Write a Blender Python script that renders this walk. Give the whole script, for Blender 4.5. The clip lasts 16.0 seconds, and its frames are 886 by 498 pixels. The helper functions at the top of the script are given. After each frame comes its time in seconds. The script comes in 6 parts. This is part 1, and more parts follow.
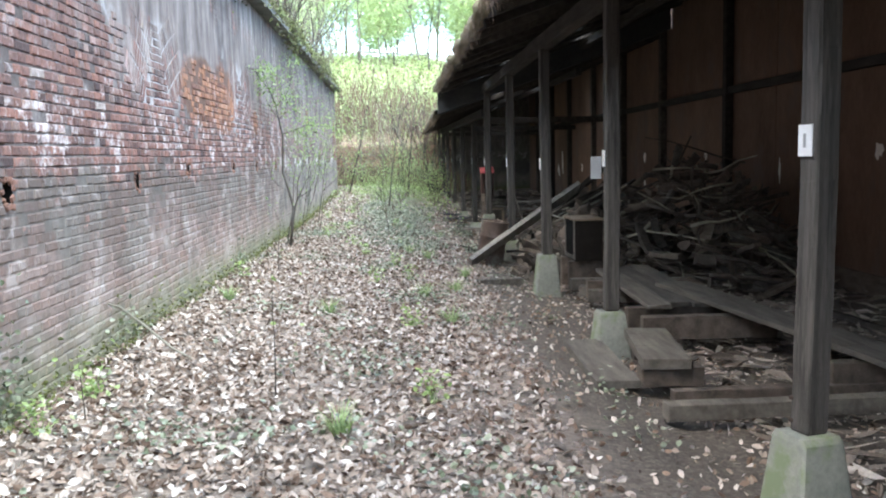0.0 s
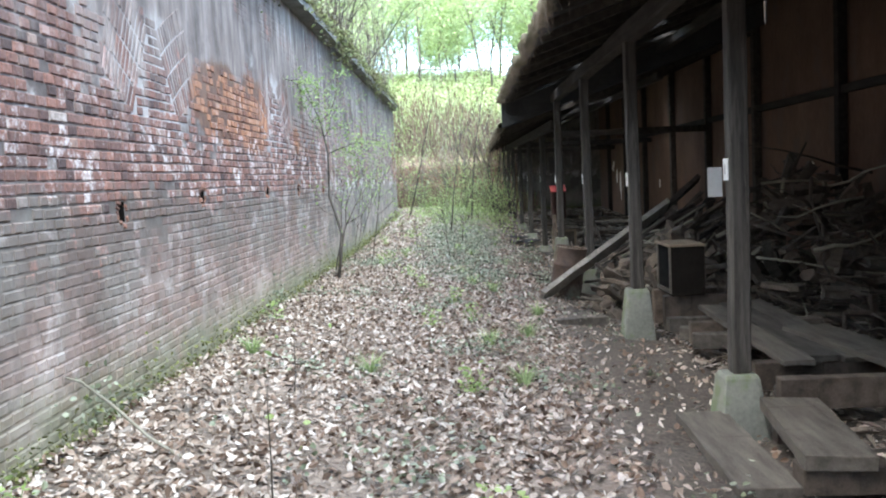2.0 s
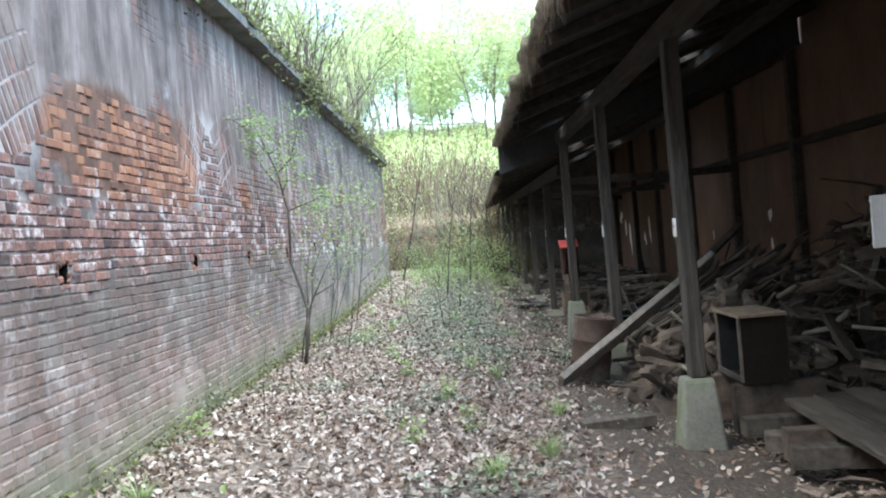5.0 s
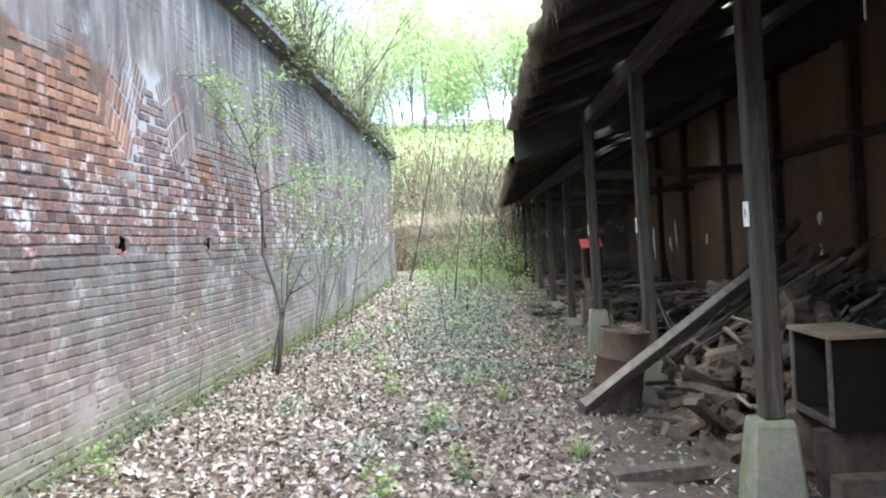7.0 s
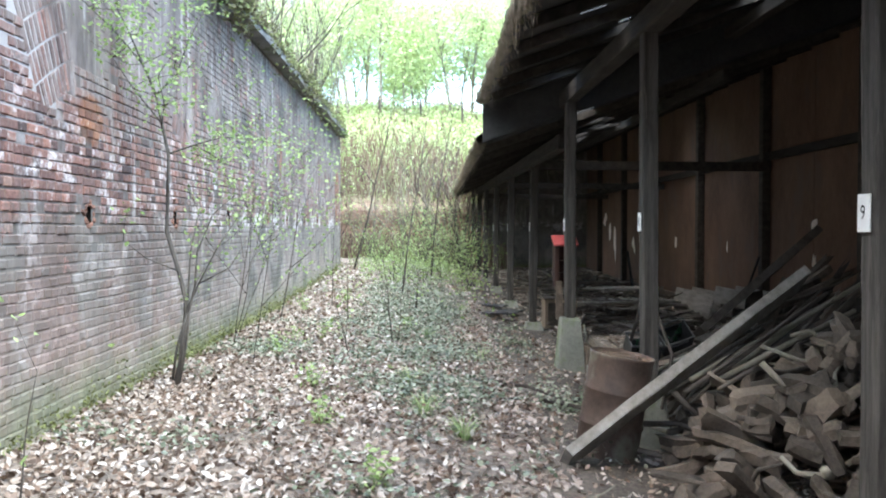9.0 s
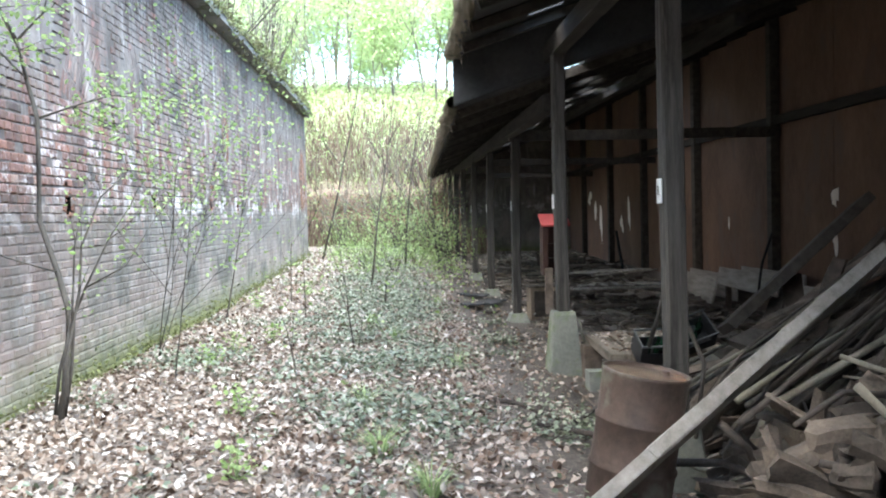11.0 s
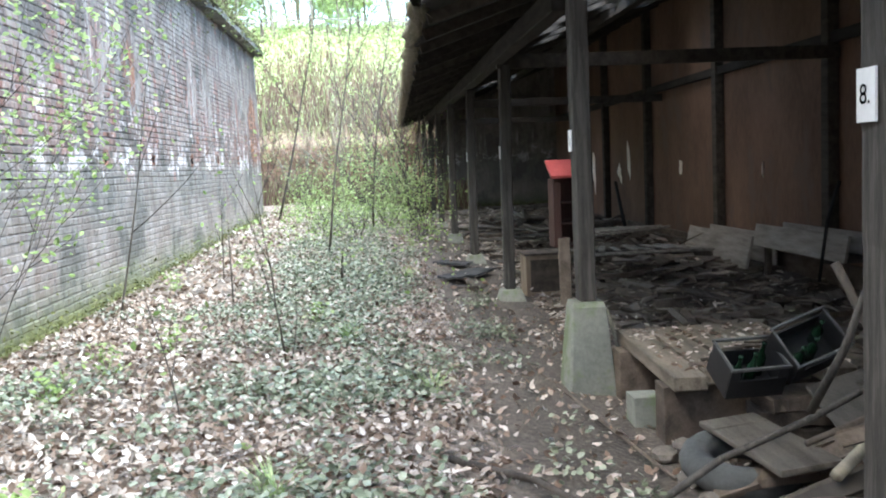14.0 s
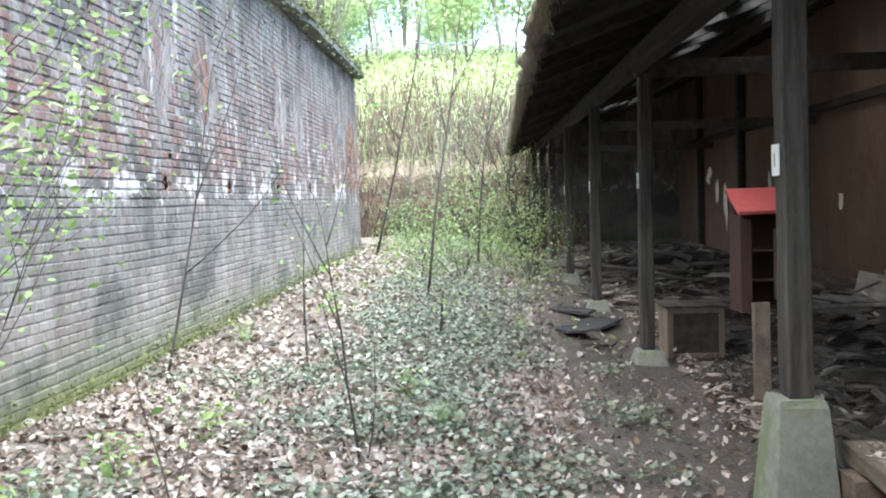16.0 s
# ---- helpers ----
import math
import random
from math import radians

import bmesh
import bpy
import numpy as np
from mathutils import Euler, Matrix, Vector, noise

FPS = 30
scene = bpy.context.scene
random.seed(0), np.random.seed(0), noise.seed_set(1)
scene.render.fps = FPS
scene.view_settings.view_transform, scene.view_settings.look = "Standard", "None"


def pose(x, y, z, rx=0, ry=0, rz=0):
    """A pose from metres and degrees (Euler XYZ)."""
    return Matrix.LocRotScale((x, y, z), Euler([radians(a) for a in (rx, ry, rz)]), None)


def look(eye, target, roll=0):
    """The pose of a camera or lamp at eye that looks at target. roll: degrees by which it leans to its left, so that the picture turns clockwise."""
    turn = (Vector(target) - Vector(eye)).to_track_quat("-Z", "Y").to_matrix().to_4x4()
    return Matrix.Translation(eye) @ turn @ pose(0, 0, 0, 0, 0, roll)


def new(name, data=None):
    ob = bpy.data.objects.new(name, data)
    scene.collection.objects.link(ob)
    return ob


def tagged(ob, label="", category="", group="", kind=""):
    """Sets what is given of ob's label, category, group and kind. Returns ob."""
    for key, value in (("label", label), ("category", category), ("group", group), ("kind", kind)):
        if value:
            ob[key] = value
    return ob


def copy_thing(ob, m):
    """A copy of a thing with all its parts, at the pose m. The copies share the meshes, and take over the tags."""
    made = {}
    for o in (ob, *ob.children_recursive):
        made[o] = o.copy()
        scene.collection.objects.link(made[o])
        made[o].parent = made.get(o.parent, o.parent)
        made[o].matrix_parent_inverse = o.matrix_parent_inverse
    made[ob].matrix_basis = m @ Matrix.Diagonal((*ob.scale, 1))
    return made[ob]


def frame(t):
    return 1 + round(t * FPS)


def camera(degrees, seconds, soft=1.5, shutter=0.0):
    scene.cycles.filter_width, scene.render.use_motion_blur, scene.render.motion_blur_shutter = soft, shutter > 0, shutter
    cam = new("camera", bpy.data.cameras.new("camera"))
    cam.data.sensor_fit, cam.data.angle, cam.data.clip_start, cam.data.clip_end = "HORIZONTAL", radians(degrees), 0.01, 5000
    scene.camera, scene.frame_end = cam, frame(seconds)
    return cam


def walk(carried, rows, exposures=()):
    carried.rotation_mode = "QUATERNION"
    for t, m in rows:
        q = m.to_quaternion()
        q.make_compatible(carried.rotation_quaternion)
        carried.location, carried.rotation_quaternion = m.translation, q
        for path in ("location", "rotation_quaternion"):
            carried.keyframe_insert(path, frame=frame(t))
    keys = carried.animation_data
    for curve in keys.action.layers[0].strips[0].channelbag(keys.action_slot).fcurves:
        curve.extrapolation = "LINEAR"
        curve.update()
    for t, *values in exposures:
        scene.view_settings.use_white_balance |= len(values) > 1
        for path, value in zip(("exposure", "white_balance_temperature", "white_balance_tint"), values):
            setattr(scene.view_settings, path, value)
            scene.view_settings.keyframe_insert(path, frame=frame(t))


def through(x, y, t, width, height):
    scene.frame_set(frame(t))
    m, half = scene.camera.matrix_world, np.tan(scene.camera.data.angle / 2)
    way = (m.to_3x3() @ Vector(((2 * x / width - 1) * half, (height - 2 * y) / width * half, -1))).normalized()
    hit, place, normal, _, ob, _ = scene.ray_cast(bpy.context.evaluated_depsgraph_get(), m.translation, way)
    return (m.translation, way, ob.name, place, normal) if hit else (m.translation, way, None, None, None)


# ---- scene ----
cam = camera(54.3, 16.0, soft=2.0)
METRES, EYE, TILT, LEAN, TURN = 15.8, 1.5, 2.2, 0.0, -2.9
ROWS = [
    (0.0, 0.0, 0.0, 0.0, -0.2, -8.27, 1.36),
    (0.5, -0.0004, 0.0307, -0.0013, 2.71, -7.96, 0.47),
    (1.0, -0.0006, 0.0641, -0.0017, 3.57, -7.16, 3.67),
    (1.5, 0.0002, 0.0962, -0.0035, 6.36, -5.9, 3.97),
    (2.0, -0.0008, 0.128, -0.0064, 4.03, -6.81, 2.88),
    (2.5, 0.0005, 0.162, -0.0099, 1.61, -8.61, 4.38),
    (3.0, -0.0012, 0.1976, -0.0115, 3.88, -7.78, 4.81),
    (3.5, -0.0012, 0.2259, -0.01, 4.5, -3.53, 6.47),
    (6.0, -0.0002, 0.3679, -0.0208, 3.63, -2.18, 4.18),
    (6.5, 0.0025, 0.4003, -0.0244, 4.66, -0.48, 7.14),
    (7.0, -0.001, 0.4302, -0.0297, 5.04, -2.57, 3.41),
    (7.5, -0.004, 0.4597, -0.0303, 3.95, -3.06, 3.18),
    (8.0, -0.0052, 0.4938, -0.0315, 5.95, -1.68, 2.07),
    (8.5, -0.0121, 0.5224, -0.0318, 3.13, -2.09, -1.16),
    (9.0, -0.015, 0.5563, -0.0344, 1.71, -3.41, 0.02),
    (9.5, -0.0205, 0.5834, -0.0349, 0.72, -3.56, 1.14),
    (12.0, -0.0025, 0.7368, -0.046, -0.13, -5.78, 1.87),
    (12.5, -0.0038, 0.7674, -0.0458, -1.57, -6.64, 1.87),
    (13.0, -0.0032, 0.8018, -0.0465, -0.38, -7.59, 2.88),
    (13.5, -0.0068, 0.8324, -0.0488, -0.6, -8.55, 3.07),
    (14.0, -0.0053, 0.8677, -0.0515, -1.31, -7.59, 2.54),
    (14.5, -0.0052, 0.8969, -0.0517, 1.99, -6.5, 3.06),
    (15.0, -0.0064, 0.9296, -0.0531, 1.55, -5.2, 3.48),
    (15.5, -0.0085, 0.9609, -0.054, 3.6, -4.83, 3.1),
    (16.0, -0.0151, 0.992, -0.0564, 5.6, -5.25, 2.22),
]
walk(cam, [(t, pose(0, 0, EYE, TILT, LEAN, TURN) @ pose(METRES * x, METRES * y, METRES * z, 90 + pitch, roll, yaw)) for t, x, y, z, yaw, pitch, roll in ROWS],
     [(0.0, 2.92, 6300, 2), (3.0, 2.75, 6300, 2), (6.0, 2.71, 6300, 2), (6.5, 2.86, 6300, 2), (8.0, 2.93, 6300, 2), (9.0, 3.02, 6300, 2), (12.5, 3.27, 6300, 2), (16.0, 3.13, 6300, 2)])

# ---- world, sun, exposure ----
world = bpy.data.worlds.new("sky")
scene.world = world
world.use_nodes = True
wn, wl = world.node_tree.nodes, world.node_tree.links
sky = wn.new("ShaderNodeTexSky")
sky.sky_type = "NISHITA"
sky.sun_disc = False
sky.sun_elevation, sky.sun_rotation = radians(55), radians(235)
sky.air_density, sky.dust_density, sky.ozone_density = 1.0, 2.1, 1.4
wl.new(sky.outputs["Color"], wn["Background"].inputs["Color"])
wn["Background"].inputs["Strength"].default_value = 0.15
sun = new("sun", bpy.data.lights.new("sun", "SUN"))
sun.data.energy, sun.data.angle, sun.data.color = 1.1, radians(50), (1.0, 0.99, 0.97)
sun.matrix_world = look((0, 0, 0), (-0.42, 0.28, -1.0))


# ---- material helpers ----
def material(name, rough=0.85, metal=0.0):
    m = bpy.data.materials.new(name)
    m.use_nodes = True
    b = m.node_tree.nodes["Principled BSDF"]
    b.inputs["Roughness"].default_value, b.inputs["Metallic"].default_value = rough, metal
    b.inputs["Specular IOR Level"].default_value = 0.3
    return m, m.node_tree.nodes, m.node_tree.links, b


def coords(n, l, scale=(1, 1, 1)):
    c = n.new("ShaderNodeTexCoord")
    mp = n.new("ShaderNodeMapping")
    mp.inputs["Scale"].default_value = scale
    l.new(c.outputs["Object"], mp.inputs["Vector"])
    return mp.outputs["Vector"]


def noise_tex(n, l, vec, scale, detail=4.0, rough=0.6, distort=0.0):
    t = n.new("ShaderNodeTexNoise")
    t.inputs["Scale"].default_value, t.inputs["Detail"].default_value = scale, detail
    t.inputs["Roughness"].default_value, t.inputs["Distortion"].default_value = rough, distort
    l.new(vec, t.inputs["Vector"])
    return t.outputs["Fac"]


def ramp(n, l, fac, stops, mode="LINEAR"):
    r = n.new("ShaderNodeValToRGB")
    r.color_ramp.interpolation = mode
    e = r.color_ramp.elements
    while len(e) < len(stops):
        e.new(0.5)
    for el, (p, c) in zip(e, stops):
        el.position = p
        el.color = (*c, 1) if len(c) == 3 else c
    l.new(fac, r.inputs["Fac"])
    return r.outputs["Color"]


def mix(n, l, fac, a, b, mode="MIX"):
    m = n.new("ShaderNodeMix")
    m.data_type, m.blend_type = "RGBA", mode
    for s, v in ((m.inputs["Factor"], fac), (m.inputs[6], a), (m.inputs[7], b)):
        if isinstance(v, (int, float)):
            s.default_value = v
        elif isinstance(v, tuple):
            s.default_value = (*v, 1)
        else:
            l.new(v, s)
    return m.outputs[2]


def calc(n, l, op, a, b=0.0, clamp=False):
    m = n.new("ShaderNodeMath")
    m.operation, m.use_clamp = op, clamp
    for s, v in zip(m.inputs, (a, b)):
        if isinstance(v, (int, float)):
            s.default_value = v
        else:
            l.new(v, s)
    return m.outputs[0]


def smooth(n, l, v, lo, hi):
    m = n.new("ShaderNodeMapRange")
    m.interpolation_type = "SMOOTHSTEP"
    m.inputs["From Min"].default_value, m.inputs["From Max"].default_value = lo, hi
    l.new(v, m.inputs["Value"])
    return m.outputs["Result"]


def bump(n, l, b, height, strength=0.4, dist=0.01):
    k = n.new("ShaderNodeBump")
    k.inputs["Strength"].default_value, k.inputs["Distance"].default_value = strength, dist
    l.new(height, k.inputs["Height"])
    l.new(k.outputs["Normal"], b.inputs["Normal"])


def island(n):
    return n.new("ShaderNodeNewGeometry").outputs["Random Per Island"]


def place(n, l):
    """World position: its vector and its x, y, z."""
    g = n.new("ShaderNodeNewGeometry").outputs["Position"]
    x = n.new("ShaderNodeSeparateXYZ")
    l.new(g, x.inputs[0])
    return g, x.outputs[0], x.outputs[1], x.outputs[2]


def chance(n):
    return n.new("ShaderNodeObjectInfo").outputs["Random"]


def two_scale(name, dark, light, scale=6.0, rough=0.85, metal=0.0, stretch=(1, 1, 1), vary="", strength=0.4, dist=0.006, stain=None):
    """A surface with broad stains, fine grain and relief."""
    m, n, l, b = material(name, rough, metal)
    v = coords(n, l, stretch)
    big, fine = noise_tex(n, l, v, scale * 0.35, 3), noise_tex(n, l, v, scale * 5, 6, 0.7)
    f = calc(n, l, "ADD", calc(n, l, "MULTIPLY", big, 0.6), calc(n, l, "MULTIPLY", fine, 0.4))
    c = ramp(n, l, f, [(0.32, dark), (0.68, light)])
    if vary:
        r = island(n) if vary == "island" else chance(n)
        c = mix(n, l, 1.0, c, ramp(n, l, r, [(0, (0.55, 0.55, 0.55)), (1, (1.25, 1.2, 1.15))]), "MULTIPLY")
    if stain:
        c = mix(n, l, smooth(n, l, noise_tex(n, l, v, scale * 0.6, 5, 0.65), 0.52, 0.66), c, stain)
    l.new(c, b.inputs["Base Color"])
    bump(n, l, b, fine, strength, dist)
    return m


# ---- mesh helpers ----
def part(name, bm, mat, parent=None, label=""):
    me = bpy.data.meshes.new(name)
    bm.to_mesh(me)
    bm.free()
    ob = new(name, me)
    for k in (mat if isinstance(mat, (list, tuple)) else [mat]):
        me.materials.append(k)
    if parent:
        ob.parent = parent
    if label:
        ob["label"] = label
    return ob


def soup(name, verts, faces, mat, parent=None, label="", flat=True):
    me = bpy.data.meshes.new(name)
    me.from_pydata([tuple(v) for v in verts], [], [tuple(f) for f in faces])
    me.update()
    ob = new(name, me)
    me.materials.append(mat)
    if not flat:
        me.polygons.foreach_set("use_smooth", [True] * len(me.polygons))
    if parent:
        ob.parent = parent
    if label:
        ob["label"] = label
    return ob


def add_box(bm, sx, sy, sz, m=None, bevel=0.0, wear=0.0, cuts=0):
    """A worn box of the given size about its centre, moved by m, added to bm."""
    t = bmesh.new()
    bmesh.ops.create_cube(t, size=1.0)
    bmesh.ops.scale(t, vec=(sx, sy, sz), verts=t.verts)
    if cuts:
        bmesh.ops.subdivide_edges(t, edges=[e for e in t.edges if e.calc_length() > 0.6 * max(sx, sy, sz)], cuts=cuts)
    if bevel:
        bmesh.ops.bevel(t, geom=list(t.edges), offset=bevel, segments=1, affect="EDGES")
    at = {}
    for v in t.verts:
        c = v.co + Vector([random.uniform(-wear, wear) for _ in range(3)])
        at[v] = bm.verts.new(m @ c if m else c)
    for f in t.faces:
        bm.faces.new([at[v] for v in f.verts])
    t.free()


def box(name, lo, hi, mat, parent=None, label="", bevel=0.0, wear=0.0):
    bm = bmesh.new()
    c = [(a + b) / 2 for a, b in zip(lo, hi)]
    add_box(bm, *[b - a for a, b in zip(lo, hi)], m=Matrix.Translation(c), bevel=bevel, wear=wear)
    return part(name, bm, mat, parent, label)


def between(a, b, roll=0.0):
    """The pose of a beam's middle, its y axis from a to b."""
    a, b = Vector(a), Vector(b)
    d = (b - a).normalized()
    side = d.cross(Vector((0, 0, 1)))
    side = side.normalized() if side.length > 1e-4 else Vector((1, 0, 0))
    up = side.cross(d)
    m = Matrix((side, d, up)).transposed().to_4x4()
    return Matrix.Translation((a + b) / 2) @ m @ Matrix.Rotation(radians(roll), 4, "Y")


def beam(name, a, b, w, h, mat, parent=None, label="", roll=0.0, bevel=0.006, wear=0.004, cuts=0):
    bm = bmesh.new()
    add_box(bm, w, (Vector(b) - Vector(a)).length, h, between(a, b, roll), bevel, wear, cuts)
    return part(name, bm, mat, parent, label)


def tube_mesh(paths, sides=6):
    """Verts and faces of tapered tubes; each path is a list of (point, radius)."""
    V, Fc = [], []
    for path in paths:
        base = len(V)
        for i, (p, r) in enumerate(path):
            p = Vector(p)
            d = Vector(path[min(i + 1, len(path) - 1)][0]) - Vector(path[max(i - 1, 0)][0])
            q = d.to_track_quat("Z", "Y")
            for k in range(sides):
                a = 2 * math.pi * k / sides
                V.append(p + q @ Vector((r * math.cos(a), r * math.sin(a), 0)))
        for i in range(len(path) - 1):
            for k in range(sides):
                a, b2 = base + i * sides + k, base + i * sides + (k + 1) % sides
                Fc.append((a, b2, b2 + sides, a + sides))
        Fc.append(tuple(base + k for k in reversed(range(sides))))
        Fc.append(tuple(base + (len(path) - 1) * sides + k for k in range(sides)))
    return V, Fc


def sheet(name, verts, faces, mat, parent=None, label=""):
    """A mesh of many quads from arrays of verts and corner numbers."""
    verts, faces = np.asarray(verts, dtype=np.float32), np.asarray(faces, dtype=np.int32)
    me = bpy.data.meshes.new(name)
    me.vertices.add(len(verts))
    me.vertices.foreach_set("co", verts.ravel())
    me.loops.add(faces.size)
    me.loops.foreach_set("vertex_index", faces.ravel())
    me.polygons.add(len(faces))
    me.polygons.foreach_set("loop_start", np.arange(0, faces.size, faces.shape[1], dtype=np.int32))
    me.polygons.foreach_set("use_smooth", np.zeros(len(faces), dtype=bool))
    me.update(calc_edges=True)
    ob = new(name, me)
    me.materials.append(mat)
    if parent:
        ob.parent = parent
    if label:
        ob["label"] = label
    return ob


LEAF = np.array([(0, -0.5, 0), (0.27, -0.12, 0.10), (0.2, 0.25, 0.07), (0, 0.5, 0), (-0.2, 0.25, 0.07), (-0.27, -0.12, 0.10)])
LEAF_FACES = np.array([(0, 1, 2, 3), (0, 3, 4, 5)])


def scatter_leaves(name, places, sizes, mat, rng, tilt=0.5, parent=None, label="", width=1.0):
    """Bent leaves at the places, each turned and tilted at random."""
    n = len(places)
    L = LEAF * np.array([width, 1, 1])
    a, b, c = rng.uniform(0, 2 * np.pi, n), rng.normal(0, tilt, n), rng.normal(0, tilt, n)
    p = L[None] * np.asarray(sizes)[:, None, None] * np.stack([np.ones(n), np.ones(n), rng.uniform(-1.5, 1.8, n)], 1)[:, None, :]
    y, z = p[..., 1] * np.cos(b)[:, None] - p[..., 2] * np.sin(b)[:, None], p[..., 1] * np.sin(b)[:, None] + p[..., 2] * np.cos(b)[:, None]
    x, z = p[..., 0] * np.cos(c)[:, None] + z * np.sin(c)[:, None], -p[..., 0] * np.sin(c)[:, None] + z * np.cos(c)[:, None]
    x, y = x * np.cos(a)[:, None] - y * np.sin(a)[:, None], x * np.sin(a)[:, None] + y * np.cos(a)[:, None]
    v = np.stack([x, y, z], -1) + np.asarray(places)[:, None, :]
    f = LEAF_FACES[None] + 6 * np.arange(n)[:, None, None]
    return sheet(name, v.reshape(-1, 3), f.reshape(-1, 4), mat, parent, label)


def empty(name, x=0, y=0, z=0):
    e = new(name)
    e.location = (x, y, z)
    return e


# ---- materials ----
def blob(n, l, py, pz, y, z, ry, rz, soft, wobble):
    """1 inside a ragged oval on the wall."""
    a = calc(n, l, "DIVIDE", calc(n, l, "SUBTRACT", py, y), ry)
    b = calc(n, l, "DIVIDE", calc(n, l, "SUBTRACT", pz, z), rz)
    d = calc(n, l, "ADD", calc(n, l, "MULTIPLY", a, a), calc(n, l, "MULTIPLY", b, b))
    d = calc(n, l, "ADD", d, calc(n, l, "MULTIPLY", calc(n, l, "SUBTRACT", wobble, 0.5), 1.6))
    return calc(n, l, "SUBTRACT", 1.0, smooth(n, l, d, 1 - soft, 1 + soft))


def wall_coat(n, l, c, r, mortar=False):
    """Soot, damp, salt bloom, fresh spalls and moss on the old wall."""
    pos, px, py, pz = place(n, l)
    mp = n.new("ShaderNodeMapping")
    mp.inputs["Scale"].default_value = (1, 1, 0.25)
    l.new(pos, mp.inputs["Vector"])
    streak = noise_tex(n, l, mp.outputs["Vector"], 3.5, 5, 0.65)
    cloud = noise_tex(n, l, pos, 1.1, 4, 0.6)
    fine = noise_tex(n, l, pos, 7, 5, 0.7)
    rough = noise_tex(n, l, pos, 2.6, 5, 0.7)
    # soot and lichen from the coping down
    up = smooth(n, l, calc(n, l, "ADD", pz, calc(n, l, "MULTIPLY", calc(n, l, "SUBTRACT", streak, 0.5), 3.6)), 1.95, 3.0)
    along = smooth(n, l, calc(n, l, "ADD", py, calc(n, l, "MULTIPLY", calc(n, l, "SUBTRACT", rough, 0.5), 5.0)), 6.6, 9.0)
    soot = calc(n, l, "MULTIPLY", up, calc(n, l, "ADD", calc(n, l, "MULTIPLY", along, calc(n, l, "SUBTRACT", 0.92, calc(n, l, "MULTIPLY", smooth(n, l, rough, 0.45, 0.68), 0.55))), 0.06))
    c = mix(n, l, soot, c, ramp(n, l, streak, [(0.28, (0.085, 0.072, 0.066)), (0.42, (0.20, 0.165, 0.15)), (0.55, (0.31, 0.255, 0.23)), (0.66, (0.42, 0.36, 0.33)), (0.76, (0.70, 0.65, 0.61))]))
    # greyer towards the far end
    far = calc(n, l, "MULTIPLY", smooth(n, l, py, 15, 24), smooth(n, l, streak, 0.36, 0.62))
    c = mix(n, l, calc(n, l, "MULTIPLY", far, 0.66), c, ramp(n, l, fine, [(0.3, (0.18, 0.165, 0.147)), (0.7, (0.46, 0.43, 0.39))]))
    # ragged fresh spalls, brick by brick; their joints stay dark
    edge = calc(n, l, "ADD", calc(n, l, "MULTIPLY", rough, 0.75), calc(n, l, "MULTIPLY", r, 0.28)) if r else rough
    tint = calc(n, l, "ADD", calc(n, l, "MULTIPLY", fine, 0.55), calc(n, l, "MULTIPLY", r, 0.45)) if r else fine
    for y, z, ry, rz in ((11.75, 2.42, 1.1, 0.46), (13.15, 2.40, 0.85, 0.50), (5.1, 2.75, 0.5, 0.25), (16.0, 2.2, 0.25, 0.2), (25.2, 2.6, 0.3, 0.4), (35.9, 2.3, 0.6, 0.9)):
        shades = [(0.15, (0.10, 0.065, 0.055)), (0.38, (0.24, 0.115, 0.075)), (0.6, (0.42, 0.20, 0.11)), (0.8, (0.50, 0.26, 0.15))] if r else [(0.3, (0.10, 0.06, 0.045)), (0.7, (0.24, 0.13, 0.085))]
        c = mix(n, l, calc(n, l, "MULTIPLY", blob(n, l, py, pz, y, z, ry, rz, 0.25, edge), 0.84), c, ramp(n, l, tint, shades))
    # damp band below the put-log holes
    low = calc(n, l, "SUBTRACT", 1.0, smooth(n, l, calc(n, l, "ADD", pz, calc(n, l, "MULTIPLY", calc(n, l, "ADD", calc(n, l, "SUBTRACT", rough, 0.5), calc(n, l, "MULTIPLY", calc(n, l, "SUBTRACT", streak, 0.5), 0.9)), 1.0)), 1.30, 1.52))
    c = mix(n, l, calc(n, l, "MULTIPLY", low, calc(n, l, "ADD", 0.72 if mortar else 0.42, calc(n, l, "MULTIPLY", streak, 0.4 if mortar else 0.6))), c, ramp(n, l, calc(n, l, "ADD", calc(n, l, "MULTIPLY", pz, 0.33), calc(n, l, "ADD", calc(n, l, "MULTIPLY", cloud, 0.5), calc(n, l, "ADD", calc(n, l, "MULTIPLY", fine, 0.3), calc(n, l, "MULTIPLY", calc(n, l, "SUBTRACT", r, 0.5), 0.30) if r else -0.02))), [(0.22, (0.60, 0.52, 0.48)), (0.45, (0.42, 0.335, 0.30)), (0.6, (0.27, 0.215, 0.192)), (0.76, (0.15, 0.132, 0.116))]))
    if r:
        # single raw bricks where the damp skin has dropped off
        raw = calc(n, l, "MULTIPLY", smooth(n, l, calc(n, l, "ADD", calc(n, l, "MULTIPLY", r, 0.25), rough), 0.78, 0.86), smooth(n, l, pz, 0.5, 1.0))
        c = mix(n, l, calc(n, l, "MULTIPLY", raw, 0.75), c, (0.40, 0.215, 0.18))
    patch = noise_tex(n, l, pos, 1.7, 6, 0.72, 0.4)
    bloom = calc(n, l, "MULTIPLY", low, smooth(n, l, calc(n, l, "ADD", patch, calc(n, l, "MULTIPLY", calc(n, l, "SUBTRACT", r, 0.5), 0.12)) if r else patch, 0.53, 0.66))
